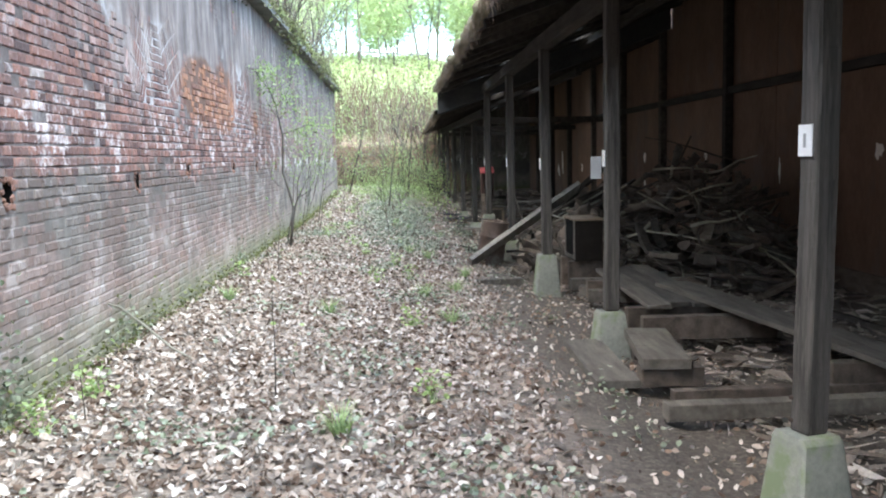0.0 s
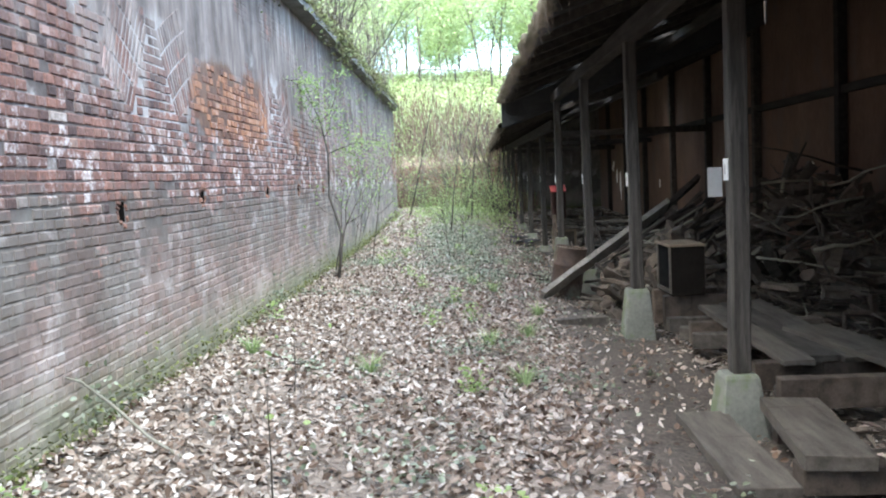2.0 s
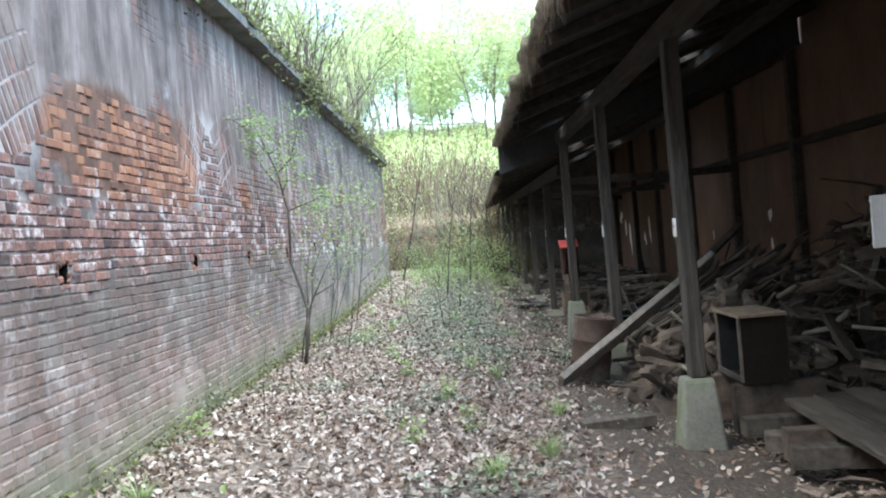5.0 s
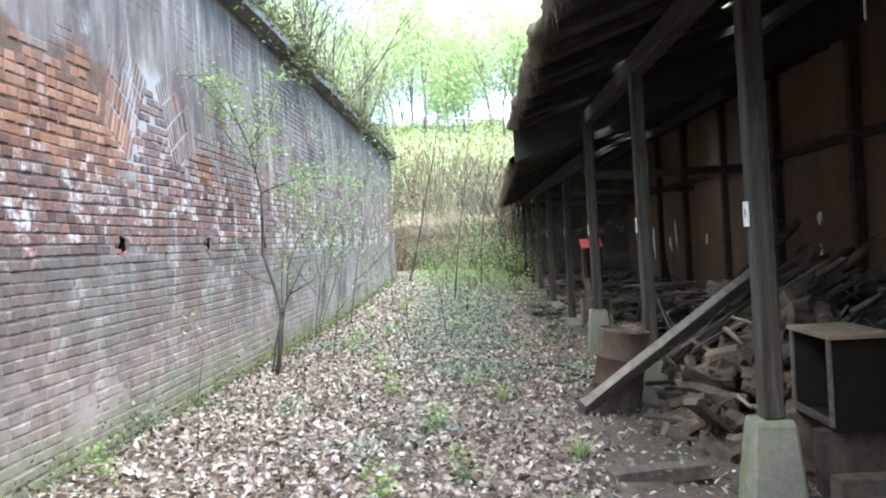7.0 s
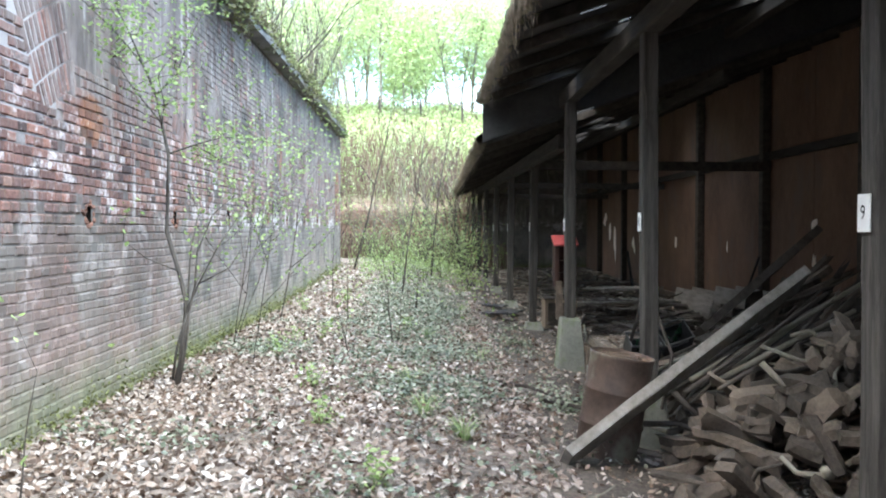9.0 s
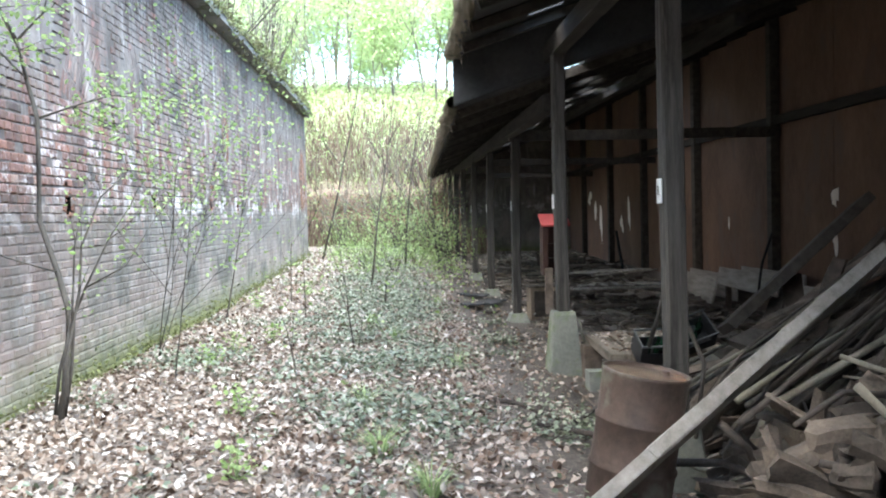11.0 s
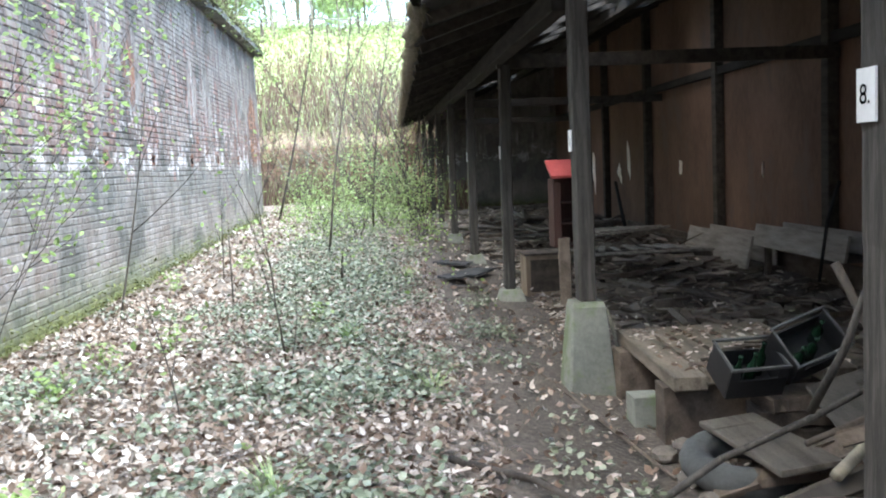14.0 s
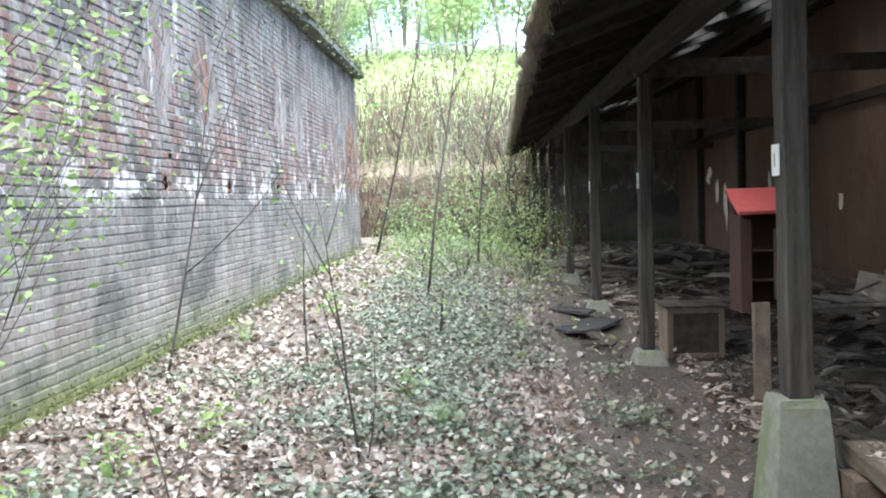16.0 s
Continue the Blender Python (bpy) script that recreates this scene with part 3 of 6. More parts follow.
for k in range(int((WALL_TOP + 0.45) / COURSE)):
    z = -0.45 + COURSE * (k + 0.5)
    y = -5.9 + rng.uniform(0, 0.1)
    header = k % 2 == 0
    while y < WALL_END - 0.02:
        ln = 0.122 if (header or rng.random() < 0.75) else 0.245
        ln = min(ln * rng.uniform(0.96, 1.03), WALL_END - y)
        c = y + ln / 2
        y += ln + 0.011
        if any(abs(c - h) < 0.055 + ln / 2 - 0.02 and abs(z - hole_z(h)) < COURSE for h in HOLE_Y):
            continue
        if arch_at(c, z) is not None:
            continue
        zz = z + 0.006 * math.sin(c * 1.7 + k) + rng.uniform(-0.003, 0.003)
        out = rng.uniform(0.003, 0.010) + (0.005 if rng.random() < 0.1 else 0) - (0.012 if rng.random() < 0.05 else 0)
        if 10.4 < c < 14.2 and 1.9 < z < 3.0:
            out = rng.uniform(-0.010, 0.012)
        if z < 1.3:
            out = rng.uniform(-0.001, 0.006) if noise.noise((c * 0.9, z * 1.6, 12)) < 0.36 + max(0, c - 15) * 0.08 else rng.uniform(-0.005, 0.003)
        if z > 2.75 + 0.5 * noise.noise((c * 0.6, z * 0.6, 1)) and 7.6 + noise.noise((z, c, 4)) < c < 19 + 3 * noise.noise((z, c, 9)):
            out = rng.uniform(-0.002, 0.004) if noise.noise((c * 0.8, z * 1.1, 6)) > 0.02 else -0.012
        near_bricks.append((c, zz, ln, COURSE - 0.009 - rng.uniform(0, 0.003), rng.normal(0, 0.012), out))
for a, b in zip(SPRING, SPRING[1:]):
    c = (a + b) / 2
    for row in range(4):
        r = ARCH_IN + 0.225 * (row + 0.5)
        n = int(2 * 0.55 * r / 0.072)
        for i in range(n):
            t = -0.55 + 1.1 * (i + 0.5) / n
            y, z = c + r * math.sin(t), ARCH_Z + r * math.cos(t)
            if abs(t) > 0.365 and -5 < y < WALL_END - 0.1 and z < WALL_TOP - 0.04 and a < y < b:
                near_bricks.append((y, z, 0.056, 0.208, -t + rng.normal(0, 0.02), rng.uniform(-0.002, 0.005)))


def brick_corners(y, z, ln, h, turn, out):
    ins = min(0.009, 0.2 * h)
    q = [(0.0, -ln / 2, -h / 2), (0.0, ln / 2, -h / 2), (0.0, ln / 2, h / 2), (0.0, -ln / 2, h / 2)]
    q += [(out + 0.003, s * (ln / 2 - ins), t * (h / 2 - ins)) for s, t in ((-1, -1), (1, -1), (1, 1), (-1, 1))]
    ct, st = math.cos(turn), math.sin(turn)
    return [(WALL_X + p, y + u * ct - v * st, z + u * st + v * ct) for p, u, v in q]


BRICK_FACES = [(4, 5, 6, 7), (0, 1, 5, 4), (1, 2, 6, 5), (2, 3, 7, 6), (3, 0, 4, 7)]
single = [b for b in near_bricks if 12.0 < b[0] < 13.9 and 1.3 < b[1] < 2.65 and b[3] < 0.1][:300]
taken = set(id(b) for b in single)
rest = [b for b in near_bricks if id(b) not in taken]
bv = np.array([brick_corners(*b) for b in rest]).reshape(-1, 3)
bf = (np.array(BRICK_FACES)[None] + 8 * np.arange(len(rest))[:, None, None]).reshape(-1, 4)
tagged(sheet("brickwork", bv, bf, BRICK, wall_west), kind="stuff")
# raw broken brick ends round the mouths of the holes
RAWBRICK = two_scale("raw_brick", (0.12, 0.075, 0.06), (0.36, 0.19, 0.14), 9, vary="island")
for i, h in enumerate(HOLE_Y):
    bits = []
    for k in range(12):
        t = 2 * math.pi * (k + rng.uniform(-0.4, 0.4)) / 12
        q = rng.uniform(0.075, 0.125)
        bits.append((h + q * math.cos(t), hole_z(h) + q * math.sin(t), rng.uniform(0.03, 0.075), rng.uniform(0.025, 0.055), rng.uniform(-0.7, 0.7), rng.uniform(0.004, 0.014)))
    if i % 2:
        bits += [(h + rng.normal(0, 0.10), hole_z(h) + COURSE * (1.5 + rng.integers(0, 3)), 0.11, 0.06, 0.0, 0.007) for _ in range(4)]
    bv = np.array([brick_corners(*b) for b in bits]).reshape(-1, 3)
    bf = (np.array(BRICK_FACES)[None] + 8 * np.arange(len(bits))[:, None, None]).reshape(-1, 4)
    sheet("broken_brick", bv, bf, RAWBRICK, wall_west, "raw red broken brick ends")

# coping: a projecting slab with a chipped edge and two breaks
bm = bmesh.new()
for y0, y1, edge in ((-6.0, 6.0, -2.3), (6.02, 12.9, -2.31), (13.2, 20.3, -2.29), (20.9, 30.0, -2.3), (30.03, WALL_END + 0.12, -2.29)):
    n = int((y1 - y0) / 0.25)
    rows = []
    for i in range(n + 1):
        y = y0 + (y1 - y0) * i / n
        e = edge - 0.05 * max(0, noise.noise((y * 1.3, 3, 0))) - (0.12 if i in (0, n) and y0 > 12 else 0)
        s = 0.02 * noise.noise((y * 0.8, 0, 9))
        rows.append([bm.verts.new(p) for p in ((-3.45, y, WALL_TOP + s), (e, y, WALL_TOP + s), (e, y, WALL_TOP + 0.12 + s), (-3.45, y, WALL_TOP + 0.15 + s))])
    for a, b in zip(rows, rows[1:]):
        for k in range(4):
            bm.faces.new((a[k], a[(k + 1) % 4], b[(k + 1) % 4], b[k]))
    bm.faces.new(rows[0][::-1])
    bm.faces.new(rows[-1])
part("coping", bm, COPING, wall_west, "sooty projecting concrete coping")
# moss and roots lying on the coping
V, F, n, m = [], [], 200, 7
for i in range(n):
    y = -5 + 42 * i / (n - 1)
    h = 0.24 + 0.42 * abs(noise.noise((y * 0.9, 1, 4))) + 0.10 * noise.noise((y * 4, 1, 4))
    for j in range(m):
        t = j / (m - 1)
        V.append((-2.27 - 0.14 * abs(noise.noise((y * 2.2, j, 0))) - 1.2 * t, y, WALL_TOP + 0.10 + h * math.sin(min(1, t * 2.2) * math.pi / 2) + 0.08 * noise.noise((y * 5, j * 1.3, 2)) * (t > 0)))
F = [(i * m + j, i * m + j + 1, (i + 1) * m + j + 1, (i + 1) * m + j) for i in range(n - 1) for j in range(m - 1)]
soup("moss_cushion", V, F, MOSS, wall_west, "moss and dead ivy on the coping", flat=False)
rg = np.random.default_rng(5)
k = 15000
yy = rg.uniform(0, 37, k)
clump = np.array([max(0.0, noise.noise((v * 0.7, 2, 2)) + 0.25) for v in yy])
hang = rg.uniform(0, 1, k) < 0.3 * clump
pp = np.stack([-2.36 - rg.exponential(0.16, k), yy, WALL_TOP + 0.18 + rg.exponential(0.16, k) * (0.5 + clump)], 1)
pp[hang] = np.stack([-2.27 + rg.normal(0, 0.05, hang.sum()), yy[hang], WALL_TOP + 0.15 - rg.exponential(0.16, hang.sum())], 1)
extra = np.stack([-2.24 + rg.normal(0, 0.07, 1600), np.concatenate([rg.normal(20.4, 0.5, 900), rg.normal(13.0, 0.3, 300), rg.normal(27.5, 0.6, 400)]), WALL_TOP + 0.3 - np.abs(rg.normal(0, 0.28, 1600))], 1)
pp, k = np.concatenate([pp, extra]), k + 1600
tagged(scatter_leaves("coping_ivy", pp, rg.uniform(0.04, 0.09, k), leaf_material("dull_ivy", [(0, (0.07, 0.06, 0.035)), (0.5, (0.14, 0.13, 0.065)), (1, (0.25, 0.30, 0.12))], 0.6, 0.2), rg, 1.0), "dull ivy and moss tufts on the wall top", "ivy", kind="stuff")

# ---- shed ----
wall_east = tagged(empty("wall_east", BACK_X, 0, 0), "brown boarded shed back wall with dark studs", "wall", kind="structure")
STUD_Y = [0.9, 4.9, 8.9, 12.9, 16.9, 21.1, 24.8, 28.6, 32.6, 36.2, 40.0]
box("plinth", (0, -6, -0.8), (0.3, SHED_END, -0.28), BROWNBOARD, wall_east, bevel=0.01)
for a, b in zip([-6] + STUD_Y, STUD_Y + [SHED_END]):
    mid = (a + b) / 2
    for c, d in ((a, mid - 0.004), (mid + 0.004, b)):
        dx = random.uniform(0, 0.012)
        box("panel", (0.02 + dx, c, -0.28), (0.09 + dx, d, 2.62), PANEL, wall_east)
        box("upper_panel", (0.03 + dx, c, 2.72), (0.09 + dx, d, 5.6), PANEL, wall_east)
for y in STUD_Y:
    box("stud", (-0.14, y - 0.09, -0.3), (0.018, y + 0.09, 5.5), DARKWOOD, wall_east, bevel=0.008)
box("rail", (-0.10, -6, 2.60), (0.018, SHED_END, 2.74), DARKWOOD, wall_east, bevel=0.006)
box("backing", (0.10, -6, -0.3), (0.28, SHED_END, 5.6), FELT, wall_east)


def ragged(name, x, y, z, w, h, seed, parent):
    """A ragged pale patch, slightly proud of the back wall."""
    bm = bmesh.new()
    n = 14
    ring = []
    for i in range(n):
        a = 2 * math.pi * i / n
        r = 0.55 + 0.5 * noise.noise((math.cos(a) * 1.5 + seed, math.sin(a) * 1.5, seed * 3.1))
        ring.append((w * r * math.cos(a), h * r * math.sin(a)))
    f0 = [bm.verts.new((x, y + u, z + v)) for u, v in ring]
    f1 = [bm.verts.new((x - 0.006, y + u * 0.95, z + v * 0.95)) for u, v in ring]
    bm.faces.new(f1)
    for i in range(n):
        j = (i + 1) % n
        bm.faces.new((f0[i], f0[j], f1[j], f1[i]))
    return part(name, bm, PALE, parent, "ragged pale patch")


for i, (y, z, w_, h_) in enumerate(((22.9, 1.36, 0.2, 0.22), (22.9, 0.72, 0.14, 0.34), (30.75, 1.0, 0.2, 0.26), (39.5, 1.66, 0.5, 0.35), (34.4, 1.2, 0.22, 0.9), (35.2, 0.9, 0.3, 0.5), (37.8, 0.9, 0.3, 0.9), (38.6, 1.3, 0.25, 0.6), (14.7, 1.15, 0.06, 0.3), (11.6, 1.45, 0.18, 0.2), (18.3, 1.4, 0.16, 0.2), (27.0, 0.95, 0.05, 0.16))):
    ragged("flake", 0.018, y, z, w_, h_, i + 1.3, wall_east)

wall_north = tagged(box("wall_north", (2.7, SHED_END, -0.8), (7.2, SHED_END + 0.3, 6.0), MORTAR), "dark end wall closing the shed", "wall", kind="structure")
wall_south = tagged(box("wall_south", (2.7, -6.3, -0.8), (7.2, -6.0, 6.0), PANEL), "plain wall behind, closing the shed", "wall", kind="structure")

# roof: felted boards in courses, with gaps, over rafters and purlins
roof = tagged(empty("roof"), "sagging dark shed roof with a ragged mossy eave", "roof", kind="structure")
EAVE_X, SLOPE, STEP_Y = 1.0, 0.34, 20.7
ROOF_PARTS = [(-6.0, STEP_Y, 3.05), (STEP_Y + 0.02, SHED_END + 0.3, 2.50)]
GAPS = [(2.3, 17.6, 0.35, 0.10), (2.6, 18.9, 0.5, 0.08), (2.5, 15.1, 0.6, 0.09), (3.3, 15.6, 0.5, 0.10), (3.4, 17.2, 0.35, 0.08), (4.0, 18.5, 0.4, 0.06), (3.1, 13.0, 0.5, 0.08), (2.9, 11.0, 0.5, 0.06), (1.9, 19.5, 0.12, 0.2),
        (3.0, 23.0, 0.8, 0.10), (3.4, 24.6, 0.7, 0.09), (3.2, 26.4, 0.9, 0.12), (3.6, 28.2, 0.8, 0.10), (3.4, 31.0, 0.9, 0.1), (4.4, 27.0, 0.4, 0.1), (2.6, 9.2, 0.3, 0.06), (1.7, 16.6, 0.1, 0.16),
        (3.75, 26.1, 0.55, 0.14), (4.15, 26.9, 0.5, 0.12), (4.6, 27.6, 0.6, 0.14), (5.2, 28.7, 0.6, 0.12), (5.6, 29.4, 0.5, 0.10), (3.5, 36.9, 0.8, 0.16), (4.0, 37.6, 0.7, 0.14), (2.48, 21.1, 0.25, 0.10), (4.1, 19.05, 0.3, 0.10), (4.4, 25.6, 0.4, 0.10), (4.36, 30.2, 0.5, 0.12)]


def roof_lift(y):
    """The lower roof climbs a little towards its far end."""
    return 0.0085 * max(0.0, y - STEP_Y)


def eave_in(y):
    """The eave of the lower roof draws in towards its far end."""
    return 0.016 * max(0.0, y - STEP_Y)


for y0, y1, ze in ROOF_PARTS:
    V, F = [], []
    nx_, ny_ = 48, int((y1 - y0) / 0.2)
    gx = [EAVE_X + (BACK_X + 0.3 - EAVE_X) * i / nx_ for i in range(nx_ + 1)]
    gy = [y0 + (y1 - y0) * j / ny_ for j in range(ny_ + 1)]
    zz = 3.05 if ze > 3 else 2.5
    top = len(gx) * len(gy)
    for up in (0.0, 0.03):
        V += [(x + eave_in(y) * (gx[-1] - x) / (gx[-1] - gx[0]), y, zz + roof_lift(y) + SLOPE * (x - EAVE_X) + 0.03 * noise.noise((y * 0.25, x * 0.3, 3)) + up) for y in gy for x in gx]
    nw = len(gx)
    keep = {}
    for j in range(ny_):
        for i in range(nx_):
            cx, cy = (gx[i] + gx[i + 1]) / 2, (gy[j] + gy[j + 1]) / 2
            keep[i, j] = not any(abs(cx - a) < max(h * 0.85, 0.06) and abs(cy - b) < max(l_ * 0.95, 0.1) for a, b, l_, h in GAPS)
    for (i, j), ok in keep.items():
        if not ok:
            continue
        q = (j * nw + i, j * nw + i + 1, (j + 1) * nw + i + 1, (j + 1) * nw + i)
        F.append(q[::-1])
        F.append(tuple(k + top for k in q))
        for (di, dj), (a, b) in (((0, -1), (0, 1)), ((1, 0), (1, 2)), ((0, 1), (2, 3)), ((-1, 0), (3, 0))):
            if not keep.get((i + di, j + dj), False):
                F.append((q[a], q[b], q[b] + top, q[a] + top))
    soup("felt_deck", V, F, FELT, roof)
    beam("plate_beam", (POST_X, y0, ze + 0.03), (POST_X, y1, ze + 0.03 + roof_lift(y1)), 0.16, 0.2, DARKWOOD, roof, bevel=0.012, wear=0.008, cuts=10)
    beam("purlin", (4.4, y0, ze + SLOPE * 3.4 - 0.20), (4.4, y1, ze + SLOPE * 3.4 - 0.20 + roof_lift(y1)), 0.14, 0.16, DARKWOOD, roof)
    y = y0 + 0.4
    while y < y1:
        a, b = Vector((EAVE_X + 0.06 + eave_in(y), y, ze - 0.045 + roof_lift(y))), Vector((BACK_X, y, ze + SLOPE * (BACK_X - EAVE_X) - 0.075 + roof_lift(y)))
        beam("rafter", a, b, 0.07, 0.10, DARKWOOD, roof)
        y += 0.98
    for py in POST_Y[6::2]:
        if y0 < py < y1:
            beam("tie_beam", (POST_X, py, ze - 0.02 if ze > 3 else ze - 0.0), (BACK_X, py, ze - 0.02), 0.12, 0.16, DARKWOOD, roof)
# gable board where the roof steps down
bm = bmesh.new()
q = [(EAVE_X, 2.52), (EAVE_X, 3.06), (BACK_X, 3.06 + SLOPE * 5.6), (BACK_X, 2.52 + SLOPE * 5.6)]
a = [bm.verts.new((x, STEP_Y - 0.02, z)) for x, z in q]
b = [bm.verts.new((x, STEP_Y + 0.012, z)) for x, z in q]
bm.faces.new(a)
bm.faces.new(b[::-1])
for i in range(4):
    bm.faces.new((a[i], b[i], b[(i + 1) % 4], a[(i + 1) % 4]))
part("step_board", bm, FELT, roof)
# ragged mossy eave
for y0, y1, ze in ROOF_PARTS:
    V, F, n, m = [], [], int((y1 - y0) / 0.1), 8
    for i in range(n + 1):
        y = y0 + (y1 - y0) * i / n
        r = 0.065 + 0.05 * noise.noise((y * 1.5, 8, 0)) + 0.04 * noise.noise((y * 7, 8, 0))
        cx, cz = EAVE_X - 0.02 + eave_in(y) + 0.05 * noise.noise((y * 0.9, 2, 7)), ze + roof_lift(y) + 0.05 - 0.05 * max(0, noise.noise((y * 1.1, 5, 1)))
        for j in range(m):
            t = 2 * math.pi * j / m
            k = 1 + 0.8 * noise.noise((y * 6, j * 1.7, 3))
            V.append((cx + r * k * 1.1 * math.cos(t), y, cz + r * k * math.sin(t)))
    F = [(i * m + j, i * m + (j + 1) % m, (i + 1) * m + (j + 1) % m, (i + 1) * m + j) for i in range(n) for j in range(m)]
    soup("eave_moss", V, F, MOSS, roof, "mossy rotten eave", flat=False)
V, F = [], []
rf = np.random.default_rng(11)
for _ in range(9000):
    y = rf.uniform(-2, 42)
    if noise.noise((y * 0.9, 3, 3)) < rf.uniform(-0.5, 0.4):
        continue
    ze = 3.05 if y < STEP_Y else 2.5
    x, ln, wd = EAVE_X + rf.uniform(-0.14, 0.03), rf.uniform(0.05, 0.2) * (2.2 if rf.random() < 0.05 else 1), rf.uniform(0.003, 0.012)
    x, z = x + eave_in(y), ze + roof_lift(y) + rf.uniform(-0.05, 0.08)
    dx, dy = rf.normal(0, 0.03), rf.normal(0, 0.04)
    k = len(V)
    V += [(x, y - wd, z), (x, y + wd, z), (x + dx, y + dy + wd * 0.3, z - ln), (x + dx, y + dy - wd * 0.3, z - ln)]
    F.append((k, k + 1, k + 2, k + 3))
tagged(sheet("eave_fringe", V, F, STRAW, roof), kind="stuff")

# retaining wall at the foot of the bank
REDBRICK = two_scale("red_brick", (0.24, 0.145, 0.11), (0.48, 0.32, 0.25), 6, vary="island")
wall_bank = tagged(box("wall_bank", (-12, 43.0, -0.8), (2.7, 43.35, 2.1), REDBRICK), "low ruined red brick retaining wall under brown brush", "wall", kind="structure")
rr = []
for k in range(34):
    y = -11.9 + rng.uniform(0, 0.1)
    while y < 2.6:
        ln = 0.15 if k % 2 else 0.23
        if rng.random() > 0.08:
            rr.append((y + ln / 2, -0.4 + 0.075 * k, ln - 0.012, 0.062, rng.uniform(0.01, 0.04)))
        y += ln
V = []
for x, z, ln, h, out in rr:
    V += [(x - ln / 2, 43.0, z - h / 2), (x + ln / 2, 43.0, z - h / 2), (x + ln / 2, 43.0, z + h / 2), (x - ln / 2, 43.0, z + h / 2)]
    V += [(x - ln / 2 + 0.006, 43.0 - out, z - h / 2 + 0.006), (x + ln / 2 - 0.006, 43.0 - out, z - h / 2 + 0.006), (x + ln / 2 - 0.006, 43.0 - out, z + h / 2 - 0.006), (x - ln / 2 + 0.006, 43.0 - out, z + h / 2 - 0.006)]
bf = (np.array(BRICK_FACES)[None] + 8 * np.arange(len(rr))[:, None, None]).reshape(-1, 4)
tagged(sheet("brickwork", V, bf, REDBRICK, wall_bank), kind="stuff")
# ---- posts of the shed ----
def footing_mesh(height, top=0.125, foot=0.195):
    bm = bmesh.new()
    add_box(bm, 1, 1, 1, None, 0.05)
    for v in bm.verts:
        t = v.co.z + 0.5
        s = 2 * (foot + (top - foot) * t)
        v.co = Vector((v.co.x * s + random.uniform(-0.006, 0.006), v.co.y * s + random.uniform(-0.006, 0.006), (t - 1) * height))
    return bm


def shed_post(y, top, high, text="", extra=False, shift=0.0, lean=0.4, plate_z=1.37):
    e = tagged(empty("shed_post", POST_X + shift, y, 0), "grey weathered timber post on tapered concrete footing", "post", "posts along the shed")
    if top < -0.2:
        e["label"] = "grey weathered timber post on low concrete footing"
    f = part("footing", footing_mesh(top - ground_z(POST_X, y) + 0.08), CONCRETE, e, "mossy tapered concrete footing")
    f.location.z = top
    bm = bmesh.new()
    add_box(bm, 0.138, 0.138, high - top, Matrix.Translation((0, 0, (high + top) / 2)), 0.012, 0.0, 8)
    ph = y * 1.7
    for v in bm.verts:
        h = (v.co.z - top) / (high - top)
        v.co.x += math.tan(radians(lean)) * (v.co.z - top)
        v.co += Vector((0.015 * math.sin(2.5 * h + ph) + random.uniform(-0.003, 0.003), 0.012 * math.cos(3 * h + ph) + random.uniform(-0.003, 0.003), 0))
    part("shaft", bm, POSTWOOD, e)
    z = plate_z
    sx = math.tan(radians(lean)) * (z - top) + 0.015 * math.sin(2.5 * (z - top) / (high - top) + ph) - 0.004
    plate = box("number_plate", (-0.080 + sx, -0.05, z - 0.08), (-0.071 + sx, 0.05, z + 0.08), WHITE, e, "white enamel number plate", bevel=0.001)
    for k in (-1, 1):
        bm = bmesh.new()
        bmesh.ops.create_cone(bm, segments=8, radius1=0.014, radius2=0.010, depth=0.012, cap_ends=True, matrix=Matrix.Translation((-0.093, 0.02, top + 0.13 + 0.06 * k)) @ Matrix.Rotation(radians(-90), 4, "Y"))
        part("bolt", bm, RUST, e)
    if text:
        cu = bpy.data.curves.new("numeral", "FONT")
        cu.body, cu.size, cu.extrude, cu.align_x, cu.align_y = text, 0.085, 0.001, "CENTER", "CENTER"
        t = new("numeral", cu)
        t.matrix_world = Matrix.Translation((-0.0945, 0, z)) @ Matrix(((0, 0, -1, 0), (-1, 0, 0, 0), (0, 1, 0, 0), (0, 0, 0, 1)))
        dg = bpy.context.evaluated_depsgraph_get()
        me = bpy.data.meshes.new_from_object(t.evaluated_get(dg))
        bpy.data.objects.remove(t)
        for v in me.vertices:
            v.co = Vector((-0.0815 + sx - abs(v.co.z), -v.co.x, z + v.co.y))
        o = new("numeral", me)
        me.materials.clear()
        me.materials.append(INK_AND_SHADE)
        o.parent = plate
    else:
        box("numeral_bar", (-0.0825 + sx, -0.008, z - 0.035), (-0.0805 + sx, 0.010, z + 0.035), GREYPLATE, plate)
    if extra:
        box("sign_board", (-0.165, 0.075, z - 0.20), (-0.06, 0.09, z + 0.02), GREYPLATE, e, "plain grey sign board", bevel=0.002)
    return e


TOPS = [-0.1, 0.02, -0.06, 0.06, -0.1, 0.15, -0.38, -0.28, -0.18, -0.16, -0.12, -0.08]
SHIFTS = {1: -0.02, 2: -0.05, 6: 0.08, 7: 0.02, 8: -0.02, 9: -0.04, 10: -0.03, 11: -0.04}
